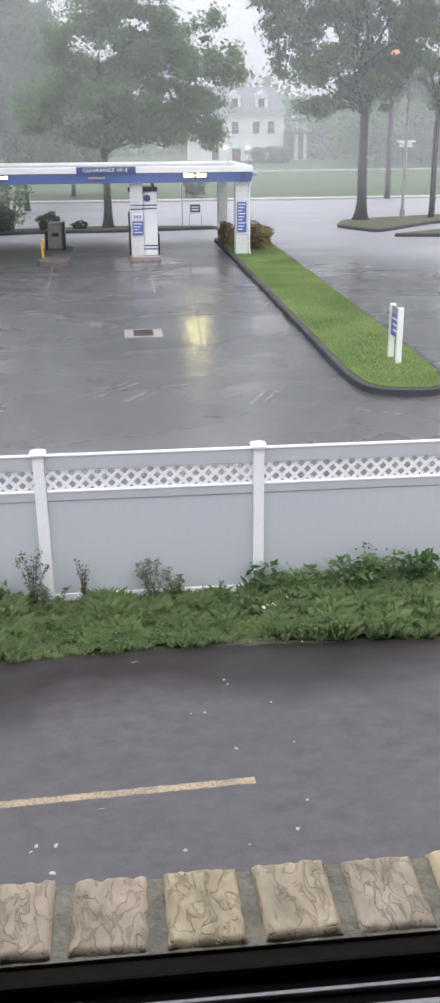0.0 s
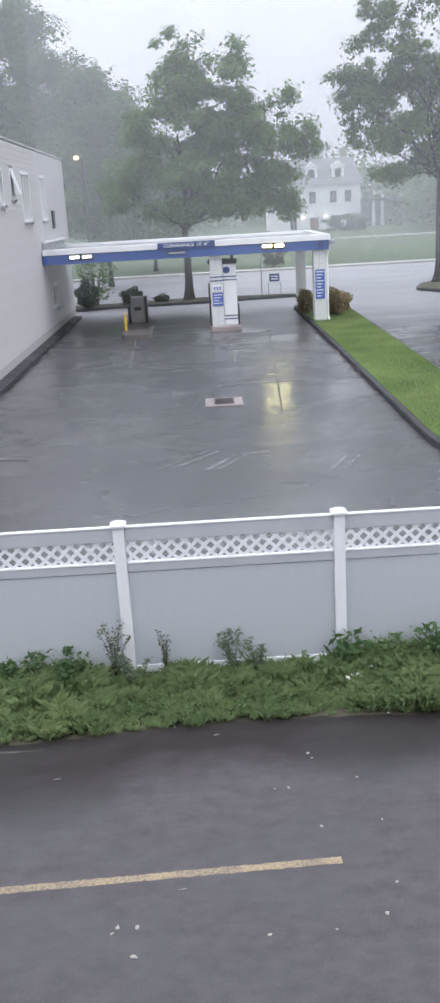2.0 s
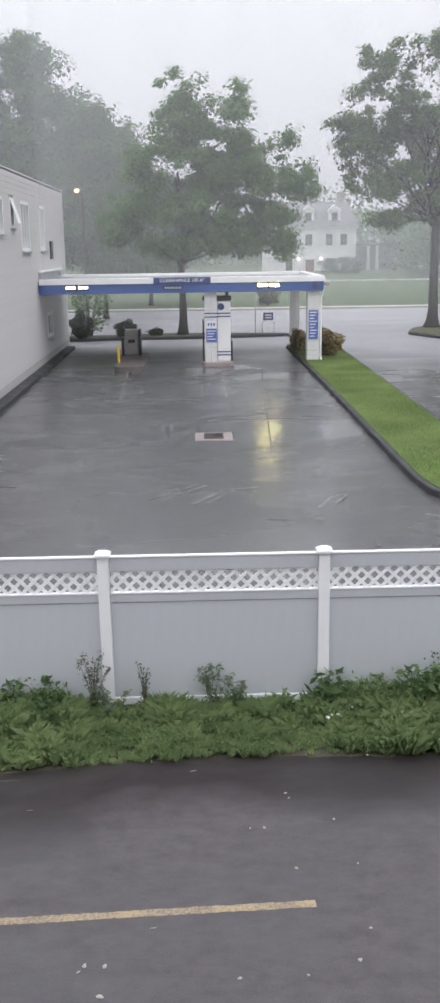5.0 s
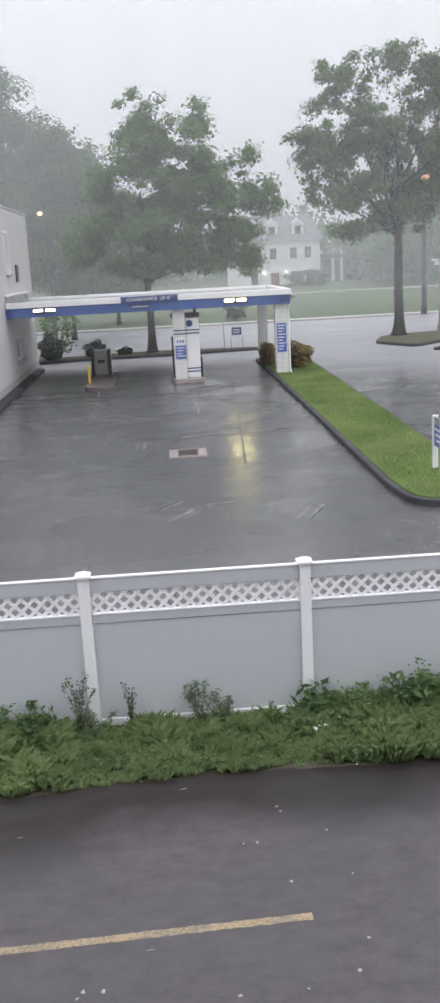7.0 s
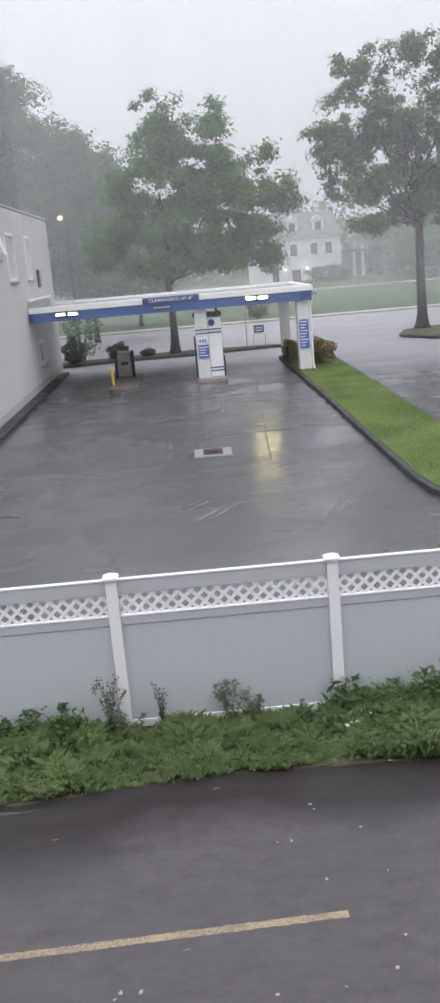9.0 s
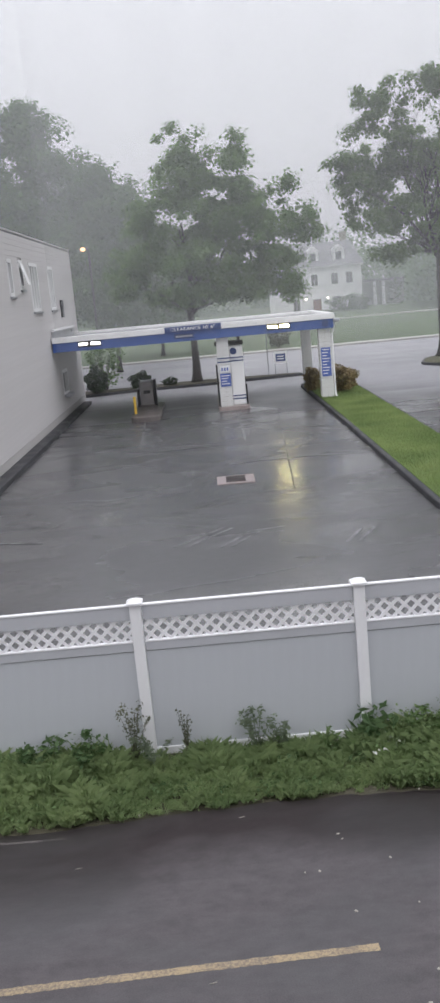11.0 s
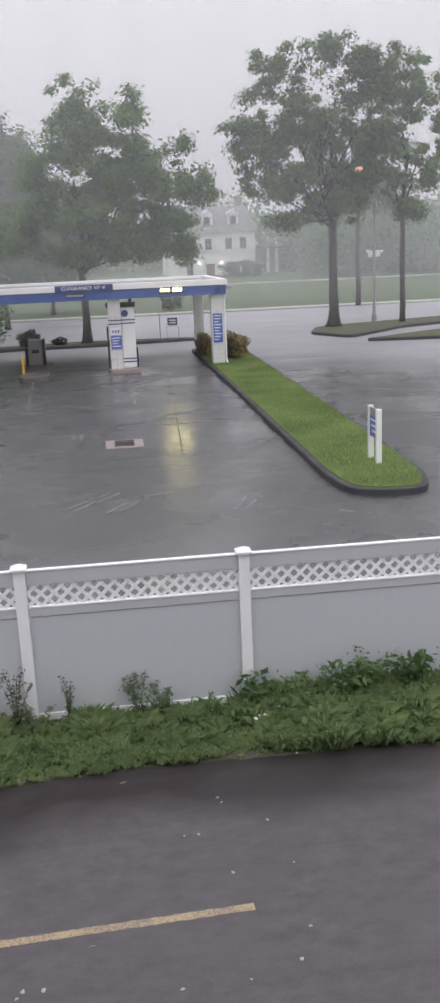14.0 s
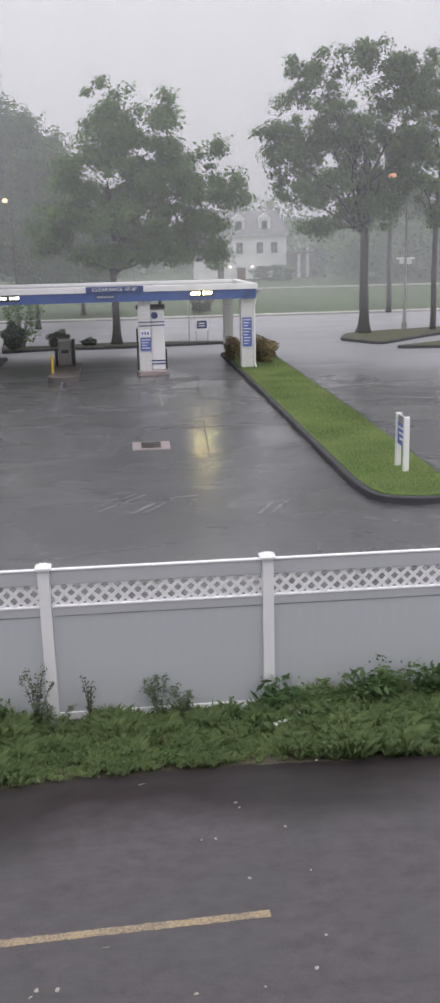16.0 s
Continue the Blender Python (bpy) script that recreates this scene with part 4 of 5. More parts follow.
# second lane island
isl2 = part("lane_island", slab(rounded([(-3.46, 41.3), (-2.16, 41.3), (-2.16, 47.2), (-3.46, 47.2)], 0.6), -0.05, 0.2, 0.03), M_ISLE)
tagged(isl2, "rounded concrete lane island, wet and stained", "kerb island", kind="structure")
kio = thing("deposit_kiosk", "weathered grey drive-up deposit kiosk between black guards", "kiosk")
part("cabinet", box(-3.24, -2.60, 45.8, 46.4, 0.2, 1.34, 0.06), M_KIOSK, kio)
part("cap", box(-3.20, -2.64, 45.85, 46.35, 1.341, 1.40, 0.02), M_METAL, kio, "dull metal top plate")
part("side_post", tube([(-3.34, 45.7, 0.18), (-3.34, 45.7, 1.02), (-3.34, 46.4, 1.02), (-3.34, 46.4, 0.18)], [0.045] * 4, 8), M_BLACK, kio, "black bent guard rail")
part("side_post", box(-2.585, -2.47, 45.7, 46.4, 0.2, 1.42, 0.02), M_BLACK, kio, "black side guard")
part("slot", box(-3.08, -2.76, 45.785, 45.799, 0.78, 0.94), M_BLACK, kio)
part("plinth", box(-3.27, -2.57, 45.74, 46.46, 0.201, 0.26, 0.01), M_ISLE, kio)
bol = thing("bollard", "yellow painted steel bollard on the lane island", "bollard")
part("post", tube([(-3.32, 42.95, 0.2), (-3.32, 42.95, 0.93), (-3.32, 42.95, 0.97)], [0.06, 0.06, 0.03], 12), M_BOLLARD, bol)

# sign on two posts on the island
sg = thing("post_sign", "small blue lane sign between two white posts", "sign")
part("post", box(6.17, 6.29, 21.15, 21.27, 0.15, 1.42, 0.006), M_WHITE, sg)
part("post", box(6.17, 6.29, 21.80, 21.92, 0.15, 1.42, 0.006), M_WHITE, sg)
pn = part("panel", box(6.19, 6.23, 21.275, 21.795, 0.72, 1.22, 0.004), M_SIGNBLUE, sg, "blue sign panel")
part("top_panel", box(6.19, 6.24, 21.275, 21.795, 1.225, 1.40, 0.004), M_METAL, sg, "pale grey emblem panel")
for k in range(3):
    part("letter_bar", box(6.182, 6.189, 21.33, 21.72 - 0.06 * k, 1.10 - k * 0.13, 1.145 - k * 0.13), M_WHITE, pn)

# small sign beyond the canopy
s2 = thing("verge_sign", "small navy sign with a white border on a thin frame", "sign")
part("board", box(4.02, 4.80, 58.0, 58.04, 0.72, 1.42, 0.01), M_WHITE, s2)
part("face", box(4.12, 4.70, 57.985, 57.999, 0.84, 1.28), M_NAVY, s2, "navy sign face")
for k in range(2):
    part("letter_bar", box(4.22, 4.6, 57.975, 57.984, 0.95 + k * 0.15, 1.01 + k * 0.15), M_WHITE, s2)
for x in (4.06, 4.76):
    part("leg", tube([(x, 58.02, 0.1), (x, 58.02, 0.72)], [0.025, 0.025], 6), M_METAL, s2)
part("pole", tube([(3.65, 58.0, 0.1), (3.65, 58.0, 3.4)], [0.03, 0.03], 6), M_METAL, s2, "thin grey pole")


# ---------- trees ----------
def limb(bm, rnd, start, way, length, radius, depth, tips):
    """A wandering tapered branch that forks."""
    n = 5
    pts, rad = [Vector(start)], [radius]
    d = Vector(way).normalized()
    for i in range(n):
        d = (d + Vector((rnd.gauss(0, 0.13), rnd.gauss(0, 0.13), rnd.gauss(0.03, 0.09)))).normalized()
        pts.append(pts[-1] + d * length / n)
        rad.append(radius * (1 - 0.62 * (i + 1) / n))
    add_tube(bm, pts, rad, 7 if depth > 1 else 5)
    if depth <= 1:
        tips.extend([pts[-1], pts[-3]])
    if depth > 0:
        for i in range(rnd.randint(2, 3) + (depth > 2)):
            k = rnd.randint(2, n)
            a = rnd.uniform(0, 2 * math.pi)
            side = Vector((math.cos(a), math.sin(a), rnd.uniform(-0.1, 0.6)))
            limb(bm, rnd, pts[k], d * 0.55 + side * 0.75, length * rnd.uniform(0.5, 0.75), rad[k] * 0.62, depth - 1, tips)


def tree(name, label, at, trunk_h, trunk_r, lobes, leaves, leaf, material, seed, flare=2.0, lean=(0, 0), clump=0.72, group="", airy=0.26, gap=-0.30):
    """lobes: (x, y, z, rx, ry, rz, weight) of the crown's masses, from the trunk's foot."""
    rnd, r = random.Random(seed), np.random.default_rng(seed)
    ob = thing(name, label, "tree", at, group)
    bm, tips = bmesh.new(), []
    hs = [0, 0.2, 0.5, 1.1, trunk_h * 0.5, trunk_h]
    rs = [trunk_r * flare, trunk_r * (1 + (flare - 1) * 0.6), trunk_r * (1 + (flare - 1) * 0.3), trunk_r * 1.08, trunk_r * 0.95, trunk_r * 0.85]
    add_tube(bm, [(lean[0] * h / trunk_h + 0.04 * math.sin(h), lean[1] * h / trunk_h, h) for h in hs], rs, 14)
    top = Vector((lean[0], lean[1], trunk_h - 0.2))
    for lo in lobes:
        c = Vector(lo[:3])
        way = c - top
        start = top + Vector((0, 0, rnd.uniform(-0.4, 0.2)))
        limb(bm, rnd, start, way + Vector((0, 0, 0.35 * way.length)), way.length * 0.56, trunk_r * rnd.uniform(0.35, 0.5), 2, tips)
    add_tube(bm, [top, top + Vector((0.2, 0, 2.2)), top + Vector((-0.1, 0, 5.0))], [trunk_r * 0.85, trunk_r * 0.55, trunk_r * 0.2], 9)
    part("trunk", bm, M_BARK, ob, "dark wet bark", smooth=True)
    w = np.array([lo[6] for lo in lobes], float)
    w /= w.sum()
    cl = []
    leaves = int(leaves * 2.3)
    total = max(20, int(leaves / 110))
    for lo, ww in zip(lobes, w):
        n = max(3, int(total * ww))
        d = r.normal(size=(n, 3))
        d /= np.linalg.norm(d, axis=1)[:, None]
        rad = np.clip(np.abs(r.normal(0.6, 0.3, n)), 0.05, 1.08)
        cl.append(np.array(lo[:3]) + d * rad[:, None] * np.array(lo[3:6]))
    cl = np.concatenate(cl)
    lo_z, hi_z = cl[:, 2].min(), cl[:, 2].max()
    cl = np.array([c for c in cl if noise.noise((c[0] * 0.8 + seed, c[1] * 0.35, c[2] * 0.9)) > gap + airy * (c[2] - lo_z) / (hi_z - lo_z)])
    mid = np.array([cl[:, 0].mean(), cl[:, 1].mean(), cl[:, 2].mean() - 1.0])
    pts, ways = [], []
    for c in cl:
        k = int(110 * r.uniform(0.5, 1.5))
        s = clump * r.uniform(0.45, 1.2)
        q = np.clip(r.normal(size=(k, 3)), -2.1, 2.1) * np.array([0.52, 0.52, 0.36]) * s
        u = q / (np.linalg.norm(q, axis=1)[:, None] + 1e-6)
        q[:, 2] -= 0.15 * (q[:, 0] ** 2 + q[:, 1] ** 2)
        out = (c - mid) / (np.linalg.norm(c - mid) + 1e-6)
        pts.append(c + q)
        ways.append(u * 0.8 + out * 0.7 + np.array([0, 0, 0.35]))
    part("crown", quads_mesh("crown", leaves_facing(np.concatenate(pts), np.concatenate(ways), leaf * 0.74, r), material), None, ob, "uneven crown of green leaves")
    return ob


tree("street_tree", "broad leafy street tree with a dark trunk beyond the canopy", (-0.63, 57.1, 0.08), 4.3, 0.215,
     [(-2.6, 0, 7.2, 2.0, 2.0, 1.8, 1.2), (0.2, 0, 7.0, 2.4, 2.4, 1.6, 1.3), (2.6, 0, 6.6, 2.2, 2.0, 1.5, 1.1), (5.2, 0, 6.6, 2.2, 1.8, 1.5, 1.0),
      (6.8, 0.5, 8.4, 1.2, 1.5, 1.0, 0.5), (6.2, 0, 11.0, 0.8, 1.0, 0.7, 0.3), (3.4, 0, 9.6, 1.9, 1.8, 1.5, 0.9), (0.4, 0, 10.2, 2.3, 2.0, 1.7, 1.3),
      (0.0, 0, 12.6, 1.5, 1.5, 1.6, 0.8), (3.0, 0, 12.5, 1.0, 1.2, 1.5, 0.5), (-2.4, 0, 9.4, 1.6, 1.8, 1.4, 0.8), (0.0, 0, 5.2, 2.6, 2.0, 0.9, 1.0), (3.0, 0, 5.3, 2.0, 1.6, 0.9, 0.7), (5.6, 0, 5.2, 1.2, 1.0, 0.9, 0.5), (-3.6, 0.5, 5.8, 1.3, 1.5, 1.2, 0.4), (1.2, 0, 8.2, 4.9, 2.6, 3.4, 3.6), (1.2, 0, 10.9, 2.8, 2.0, 2.9, 3.2), (4.6, 0, 9.0, 2.6, 1.8, 1.9, 1.6)],
     42000, 0.30, M_TREE, 11, airy=0.18, gap=-0.20, clump=0.66)
tree("island_tree", "tall maple on a kerbed island, wet trunk flaring at its foot", (14.55, 59.6, 0.12), 6.4, 0.28,
     [(-0.8, 0, 9.0, 2.0, 2.0, 1.6, 1.2), (-4.2, 0, 10.8, 2.3, 1.8, 1.4, 1.0), (-5.6, 0, 11.6, 1.2, 1.4, 1.0, 0.5), (-3.6, 0, 12.9, 1.7, 1.5, 1.4, 0.8), (-3.4, 0, 8.6, 1.8, 1.6, 1.4, 0.9), (-5.0, 0, 8.8, 1.1, 1.2, 1.2, 0.3),
      (-1.6, 0, 12.4, 2.4, 2.0, 1.7, 1.2), (-3.2, 0, 15.0, 1.7, 1.5, 1.3, 0.7), (-0.3, 0, 15.9, 1.9, 1.6, 1.3, 0.9), (2.2, 0, 15.4, 1.6, 1.6, 1.4, 0.8), (1.8, 0, 13.4, 1.8, 1.8, 1.5, 0.9), (-0.4, 0, 8.0, 2.6, 1.8, 1.4, 1.2), (2.2, 0, 10.8, 2.0, 2.0, 1.6, 1.0), (1.4, 0, 8.0, 1.5, 1.6, 1.2, 0.6),
      (-2.6, -0.4, 6.4, 1.5, 1.2, 0.7, 0.5), (-4.2, -0.4, 5.2, 0.9, 0.9, 0.7, 0.3), (0.4, 0, 6.8, 1.0, 1.0, 0.7, 0.25), (-1.0, 0, 11.6, 4.6, 2.4, 4.2, 4.2)],
     36000, 0.30, M_OAK, 23, flare=2.1, clump=0.62, airy=0.14, gap=-0.16)
tree("island_tree", "slim maple with a straight dark trunk on the strip", (19.15, 60.3, 0.12), 7.2, 0.17,
     [(0.6, 0, 9.2, 2.4, 2.0, 2.0, 1.0), (-1.2, 0.5, 11.0, 1.6, 1.6, 1.6, 0.7), (1.6, 0, 12.6, 2.2, 2.0, 1.9, 1.0), (-0.6, 0, 13.6, 1.5, 1.5, 1.4, 0.6), (3.8, 0, 10.6, 2.0, 2.0, 1.8, 0.8), (0.6, 0, 6.8, 1.3, 1.2, 0.9, 0.3), (0.4, 0, 14.6, 1.9, 1.6, 1.5, 0.9), (-2.4, 0, 9.0, 1.6, 1.4, 1.6, 0.7)],
     18000, 0.30, M_TREE, 31, flare=1.3, airy=0.1, gap=-0.14, clump=0.62)
tree("roadside_tree", "slender roadside tree with a bare dark trunk", (21.4, 79.2, 0.1), 7.6, 0.20,
     [(0, 0, 10.5, 2.6, 2.4, 2.4, 1.0), (-1.6, 0, 8.4, 1.6, 1.5, 1.2, 0.5), (2.0, 0, 9.0, 2.0, 1.8, 1.6, 0.6)], 6000, 0.36, M_FARLEAF, 37, flare=1.3)
for i, (x, y, h, s) in enumerate(((-11.0, 74, 20.5, 1.05), (-17.0, 80, 22.0, 1.15), (-6.4, 72, 15.5, 0.85), (-3.8, 88, 12.0, 0.9), (-24, 72, 18, 1.0))):
    k = h / 18.0
    tree("shade_tree", "tall dense shade tree dimmed by rain behind the building", (x, y, 0.1), 5.0 * k, 0.14 if x > -8 else 0.38,
         [(0, 0, 7 * k, 3.8 * s, 3, 2.6 * k, 1.3), (-2.4 * s, 0, 10.5 * k, 2.8 * s, 2.6, 2.4 * k, 1.1), (2.4 * s, 0, 10.2 * k, 2.8 * s, 2.6, 2.4 * k, 1.1), (0.4, 0, 13.5 * k, 2.8 * s, 2.5, 2.2 * k, 1.0), (-0.8, 0, 16.0 * k, 1.8 * s, 1.8, 1.6 * k, 0.6), (0.5, -1, 4.8 * k, 3.4 * s, 2, 1.4 * k, 0.7)],
         22000, 0.40, M_FARLEAF, 41 + i, group="shade trees behind the building", clump=1.15, airy=0.0)


# ---------- shrubs ----------
def shrub(name, label, at, size, leaves, leaf, material, seed, stems=6):
    r = np.random.default_rng(seed)
    ob = thing(name, label, "shrub", at)
    bm = bmesh.new()
    for k in range(stems):
        a = 2 * math.pi * k / stems
        add_tube(bm, [(0.05 * math.cos(a), 0.05 * math.sin(a), -0.03), (0.3 * size[0] * math.cos(a), 0.3 * size[1] * math.sin(a), size[2] * 0.5), (0.5 * size[0] * math.cos(a), 0.5 * size[1] * math.sin(a), size[2] * 0.8)], [0.03, 0.02, 0.008], 5)
    part("stem", bm, M_BARK, ob)
    d = r.normal(size=(leaves, 3))
    d /= np.linalg.norm(d, axis=1)[:, None]
    lump = 1 + 0.22 * np.sin(d[:, 0] * 5 + seed) * np.cos(d[:, 1] * 4) + 0.15 * np.sin(d[:, 2] * 7)
    rad = r.uniform(0.35, 1.0, leaves) ** 0.5 * lump
    p = d * rad[:, None] * np.array([size[0] / 2, size[1] / 2, size[2] / 2]) + np.array([0, 0, size[2] * 0.55])
    p[:, 2] = np.maximum(p[:, 2], 0.03)
    part("foliage", quads_mesh("foliage", leaf_quads(p, leaf, r, 0.2), material), None, ob)
    return ob


shrub("shrub", "rusty yellow-brown shrub beside the canopy column", (6.15, 44.8, 0.15), (1.35, 1.4, 1.15), 2400, 0.13, M_RUST, 3)
shrub("shrub", "rusty yellow-brown shrub behind the canopy column", (4.95, 46.4, 0.12), (0.8, 1.0, 1.1), 1600, 0.13, M_RUST, 4)
shrub("shrub", "low dry grassy shrub on the island", (6.6, 47.5, 0.15), (1.3, 1.4, 0.8), 1200, 0.12, M_RUST, 5)
shrub("clipped_bush", "dark rounded bush in the street bed", (-3.86, 56.3, 0.06), (1.2, 1.0, 1.0), 1800, 0.13, M_BUSH, 6)
shrub("clipped_bush", "small dark bush in the street bed", (-2.2, 56.8, 0.06), (0.9, 0.9, 0.5), 700, 0.12, M_BUSH, 7)
shrub("clipped_bush", "dark dense bush at the building corner", (-6.35, 55.4, 0.1), (1.3, 1.4, 1.45), 2400, 0.14, M_BUSH, 8)
shrub("vase_shrub", "airy light green multi-stemmed shrub at the corner", (-6.0, 57.0, 0.1), (2.1, 1.8, 3.3), 1500, 0.17, M_TREE, 9)
shrub("clipped_bush", "round dark bush on the far footway", (6.3, 84.0, 0.15), (1.9, 1.8, 1.7), 1500, 0.2, M_BUSH, 10)
shrub("far_hedge", "hazy hedge in front of the white house", (20.5, 136, 1.1), (6.0, 2.0, 2.2), 2500, 0.3, M_FARLEAF, 12)

# ---------- street lamps and poles ----------
lp = thing("street_lamp", "street lamp lit warm among the trees", "street lamp", (-7.65, 68.5, 0.1))
part("pole", tube([(0.3, 0, 0), (0.3, 0, 8.6), (0.2, 0, 8.8)], [0.09, 0.06, 0.05], 8), M_BARK, lp)
part("arm", tube([(0.25, 0, 8.75), (0.0, -0.5, 8.8)], [0.04, 0.03], 6), M_POLE, lp)
bm = bmesh.new()
bmesh.ops.create_icosphere(bm, subdivisions=2, radius=0.17, matrix=Matrix.Translation((0, -0.6, 8.72)) @ Matrix.Diagonal((1, 1, 0.8, 1)))
part("lamp_globe", bm, M_LAMP, lp, "glowing warm globe", smooth=True)
lp2 = thing("street_lamp", "pale lamp post at the island edge, its lamp glowing amber", "street lamp", (17.5, 60.9, 0.12))
part("pole", tube([(0, 0, 0), (0, 0, 0.5), (0, 0, 0.52), (0, 0, 9.3)], [0.17, 0.17, 0.1, 0.06], 10), M_POLE, lp2)
part("arm", tube([(0, 0, 9.2), (-0.7, -1.0, 9.5), (-1.4, -2.1, 9.3)], [0.05, 0.04, 0.03], 6), M_POLE, lp2)
bm = bmesh.new()
bmesh.ops.create_icosphere(bm, subdivisions=2, radius=0.24, matrix=Matrix.Translation((-1.55, -2.3, 9.15)) @ Matrix.Diagonal((1.1, 1, 0.7, 1)))
part("lamp_globe", bm, M_AMBER, lp2, "amber glowing lamp", smooth=True)
hd = thing("site_sign", "far roofed notice post on the lawn", "sign", (29.0, 101.0, 0.3))
part("post", box(-0.12, 0.12, -0.12, 0.12, 0, 3.3, 0.02), M_POLE, hd)
part("board", box(-0.6, 0.6, -0.2, 0.2, 3.3, 3.75, 0.03), M_WHITE, hd, "pale board")
part("cap", box(-0.85, 0.85, -0.35, 0.35, 3.76, 3.95, 0.03), M_WHITE, hd)

# ---------- white house ----------
HX, HY, HZ = 23.7, 145.0, 1.25
house = thing("white_house", "white two-storey house with dormers and a slate roof", "house", (0, 0, 0))
part("wall", box(HX - 13.0, HX, HY, HY + 10, HZ - 0.6, HZ + 6.1), M_WHITE, house)
part("cornice", box(HX - 13.3, HX + 0.3, HY - 0.3, HY + 10.3, HZ + 6.1, HZ + 6.4, 0.05), M_WHITE, house)
bm = bmesh.new()
a = [bm.verts.new(v) for v in ((HX - 13.4, HY - 0.4, HZ + 6.4), (HX + 0.4, HY - 0.4, HZ + 6.4), (HX + 0.4, HY + 10.4, HZ + 6.4), (HX - 13.4, HY + 10.4, HZ + 6.4))]
b = [bm.verts.new(v) for v in ((HX - 12.4, HY + 3.0, HZ + 9.9), (HX - 0.9, HY + 3.0, HZ + 9.9), (HX - 0.9, HY + 7, HZ + 9.9), (HX - 12.4, HY + 7, HZ + 9.9))]
bm.faces.new(a[::-1]), bm.faces.new(b)
for k in range(4):
    bm.faces.new((a[k], a[(k + 1) % 4], b[(k + 1) % 4], b[k]))
rf = part("roof", bm, M_ROOF, house)
part("chimney", box(HX - 2.2, HX - 1.3, HY + 4, HY + 5, HZ + 9.91, HZ + 11.3), M_MORTAR, rf)


def house_window(x, z0, z1, w=0.95):
    win = part("window", box(x - w / 2, x + w / 2, HY - 0.03, HY - 0.004, z0, z1), M_BLACK, house)
    bm = bmesh.new()
    for q in ((x - w / 2 - 0.1, x - w / 2, z0 - 0.1, z1 + 0.1), (x + w / 2, x + w / 2 + 0.1, z0 - 0.1, z1 + 0.1), (x - w / 2, x + w / 2, z1, z1 + 0.1), (x - w / 2, x + w / 2, z0 - 0.1, z0)):
        add_box(bm, q[0], q[1], HY - 0.10, HY - 0.005, q[2], q[3])
    part("window_frame", bm, M_WHITE, win)
    bm = bmesh.new()
    add_box(bm, x - 0.02, x + 0.02, HY - 0.06, HY - 0.032, z0, z1)
    add_box(bm, x - w / 2, x + w / 2, HY - 0.062, HY - 0.034, (z0 + z1) / 2 - 0.025, (z0 + z1) / 2 + 0.025)
    part("glazing_bar", bm, M_METAL, win)


for px in (342, 373.5, 396, 318):
    house_window(HX - (415 - px) * 0.0945, HZ + 3.75, HZ + 5.3)
for px in (312, 375, 398):
    house_window(HX - (415 - px) * 0.0945, HZ + 0.25, HZ + 1.95)
dx = HX - (415 - 344) * 0.0945
dr = part("door", box(dx - 0.6, dx + 0.6, HY - 0.08, HY - 0.004, HZ - 0.4, HZ + 1.75), mat("dull_red_door", (0.22, 0.10, 0.08), 0.5), house, "dull red front door")
part("door_frame", box(dx - 0.9, dx + 0.9, HY - 0.4, HY - 0.09, HZ + 1.76, HZ + 2.1), M_WHITE, dr)
for px in (327, 361):
    x = HX - (415 - px) * 0.0945
    bm = bmesh.new()
    bmesh.ops.create_icosphere(bm, subdivisions=2, radius=0.14, matrix=Matrix.Translation((x, HY - 0.28, HZ + 1.9)))
    part("wall_lamp", bm, M_HOUSELAMP, house, "glowing wall lamp", smooth=True)
for px in (342, 382):
    x = HX - (415 - px) * 0.0945
    dm = part("dormer", box(x - 0.85, x + 0.85, HY + 0.4, HY + 3.2, HZ + 6.5, HZ + 8.6), M_WHITE, house, "white arched dormer")
    bm = bmesh.new()
    vs = [bm.verts.new((x + sx, yy, zz)) for yy in (HY + 0.25, HY + 3.3) for sx, zz in ((-1.0, HZ + 8.6), (0, HZ + 9.4), (1.0, HZ + 8.6))]
    bm.faces.new(vs[:3]), bm.faces.new(vs[3:][::-1]), bm.faces.new((vs[0], vs[1], vs[4], vs[3])), bm.faces.new((vs[1], vs[2], vs[5], vs[4])), bm.faces.new((vs[0], vs[2], vs[5], vs[3]))
    part("dormer_roof", bm, M_WHITE, dm)
    part("pane", box(x - 0.42, x + 0.42, HY + 0.37, HY + 0.396, HZ + 6.9, HZ + 8.3), M_GLASS, dm)
part("wing", box(HX + 0.02, HX + 7.0, HY + 4.5, HY + 10, HZ - 0.6, HZ + 3.6), M_WALLCORE, house, "low grey side wing")
part("wing_roof", box(HX + 0.02, HX + 7.4, HY + 2.2, HY + 10.2, HZ + 3.61, HZ + 3.95), M_ROOF, house)
for x in (HX + 2.3, HX + 3.6):
    part("porch_column", tube([(x, HY + 2.6, HZ - 0.5), (x, HY + 2.6, HZ + 3.6)], [0.28, 0.24], 10), M_WHITE, house, "white porch column")

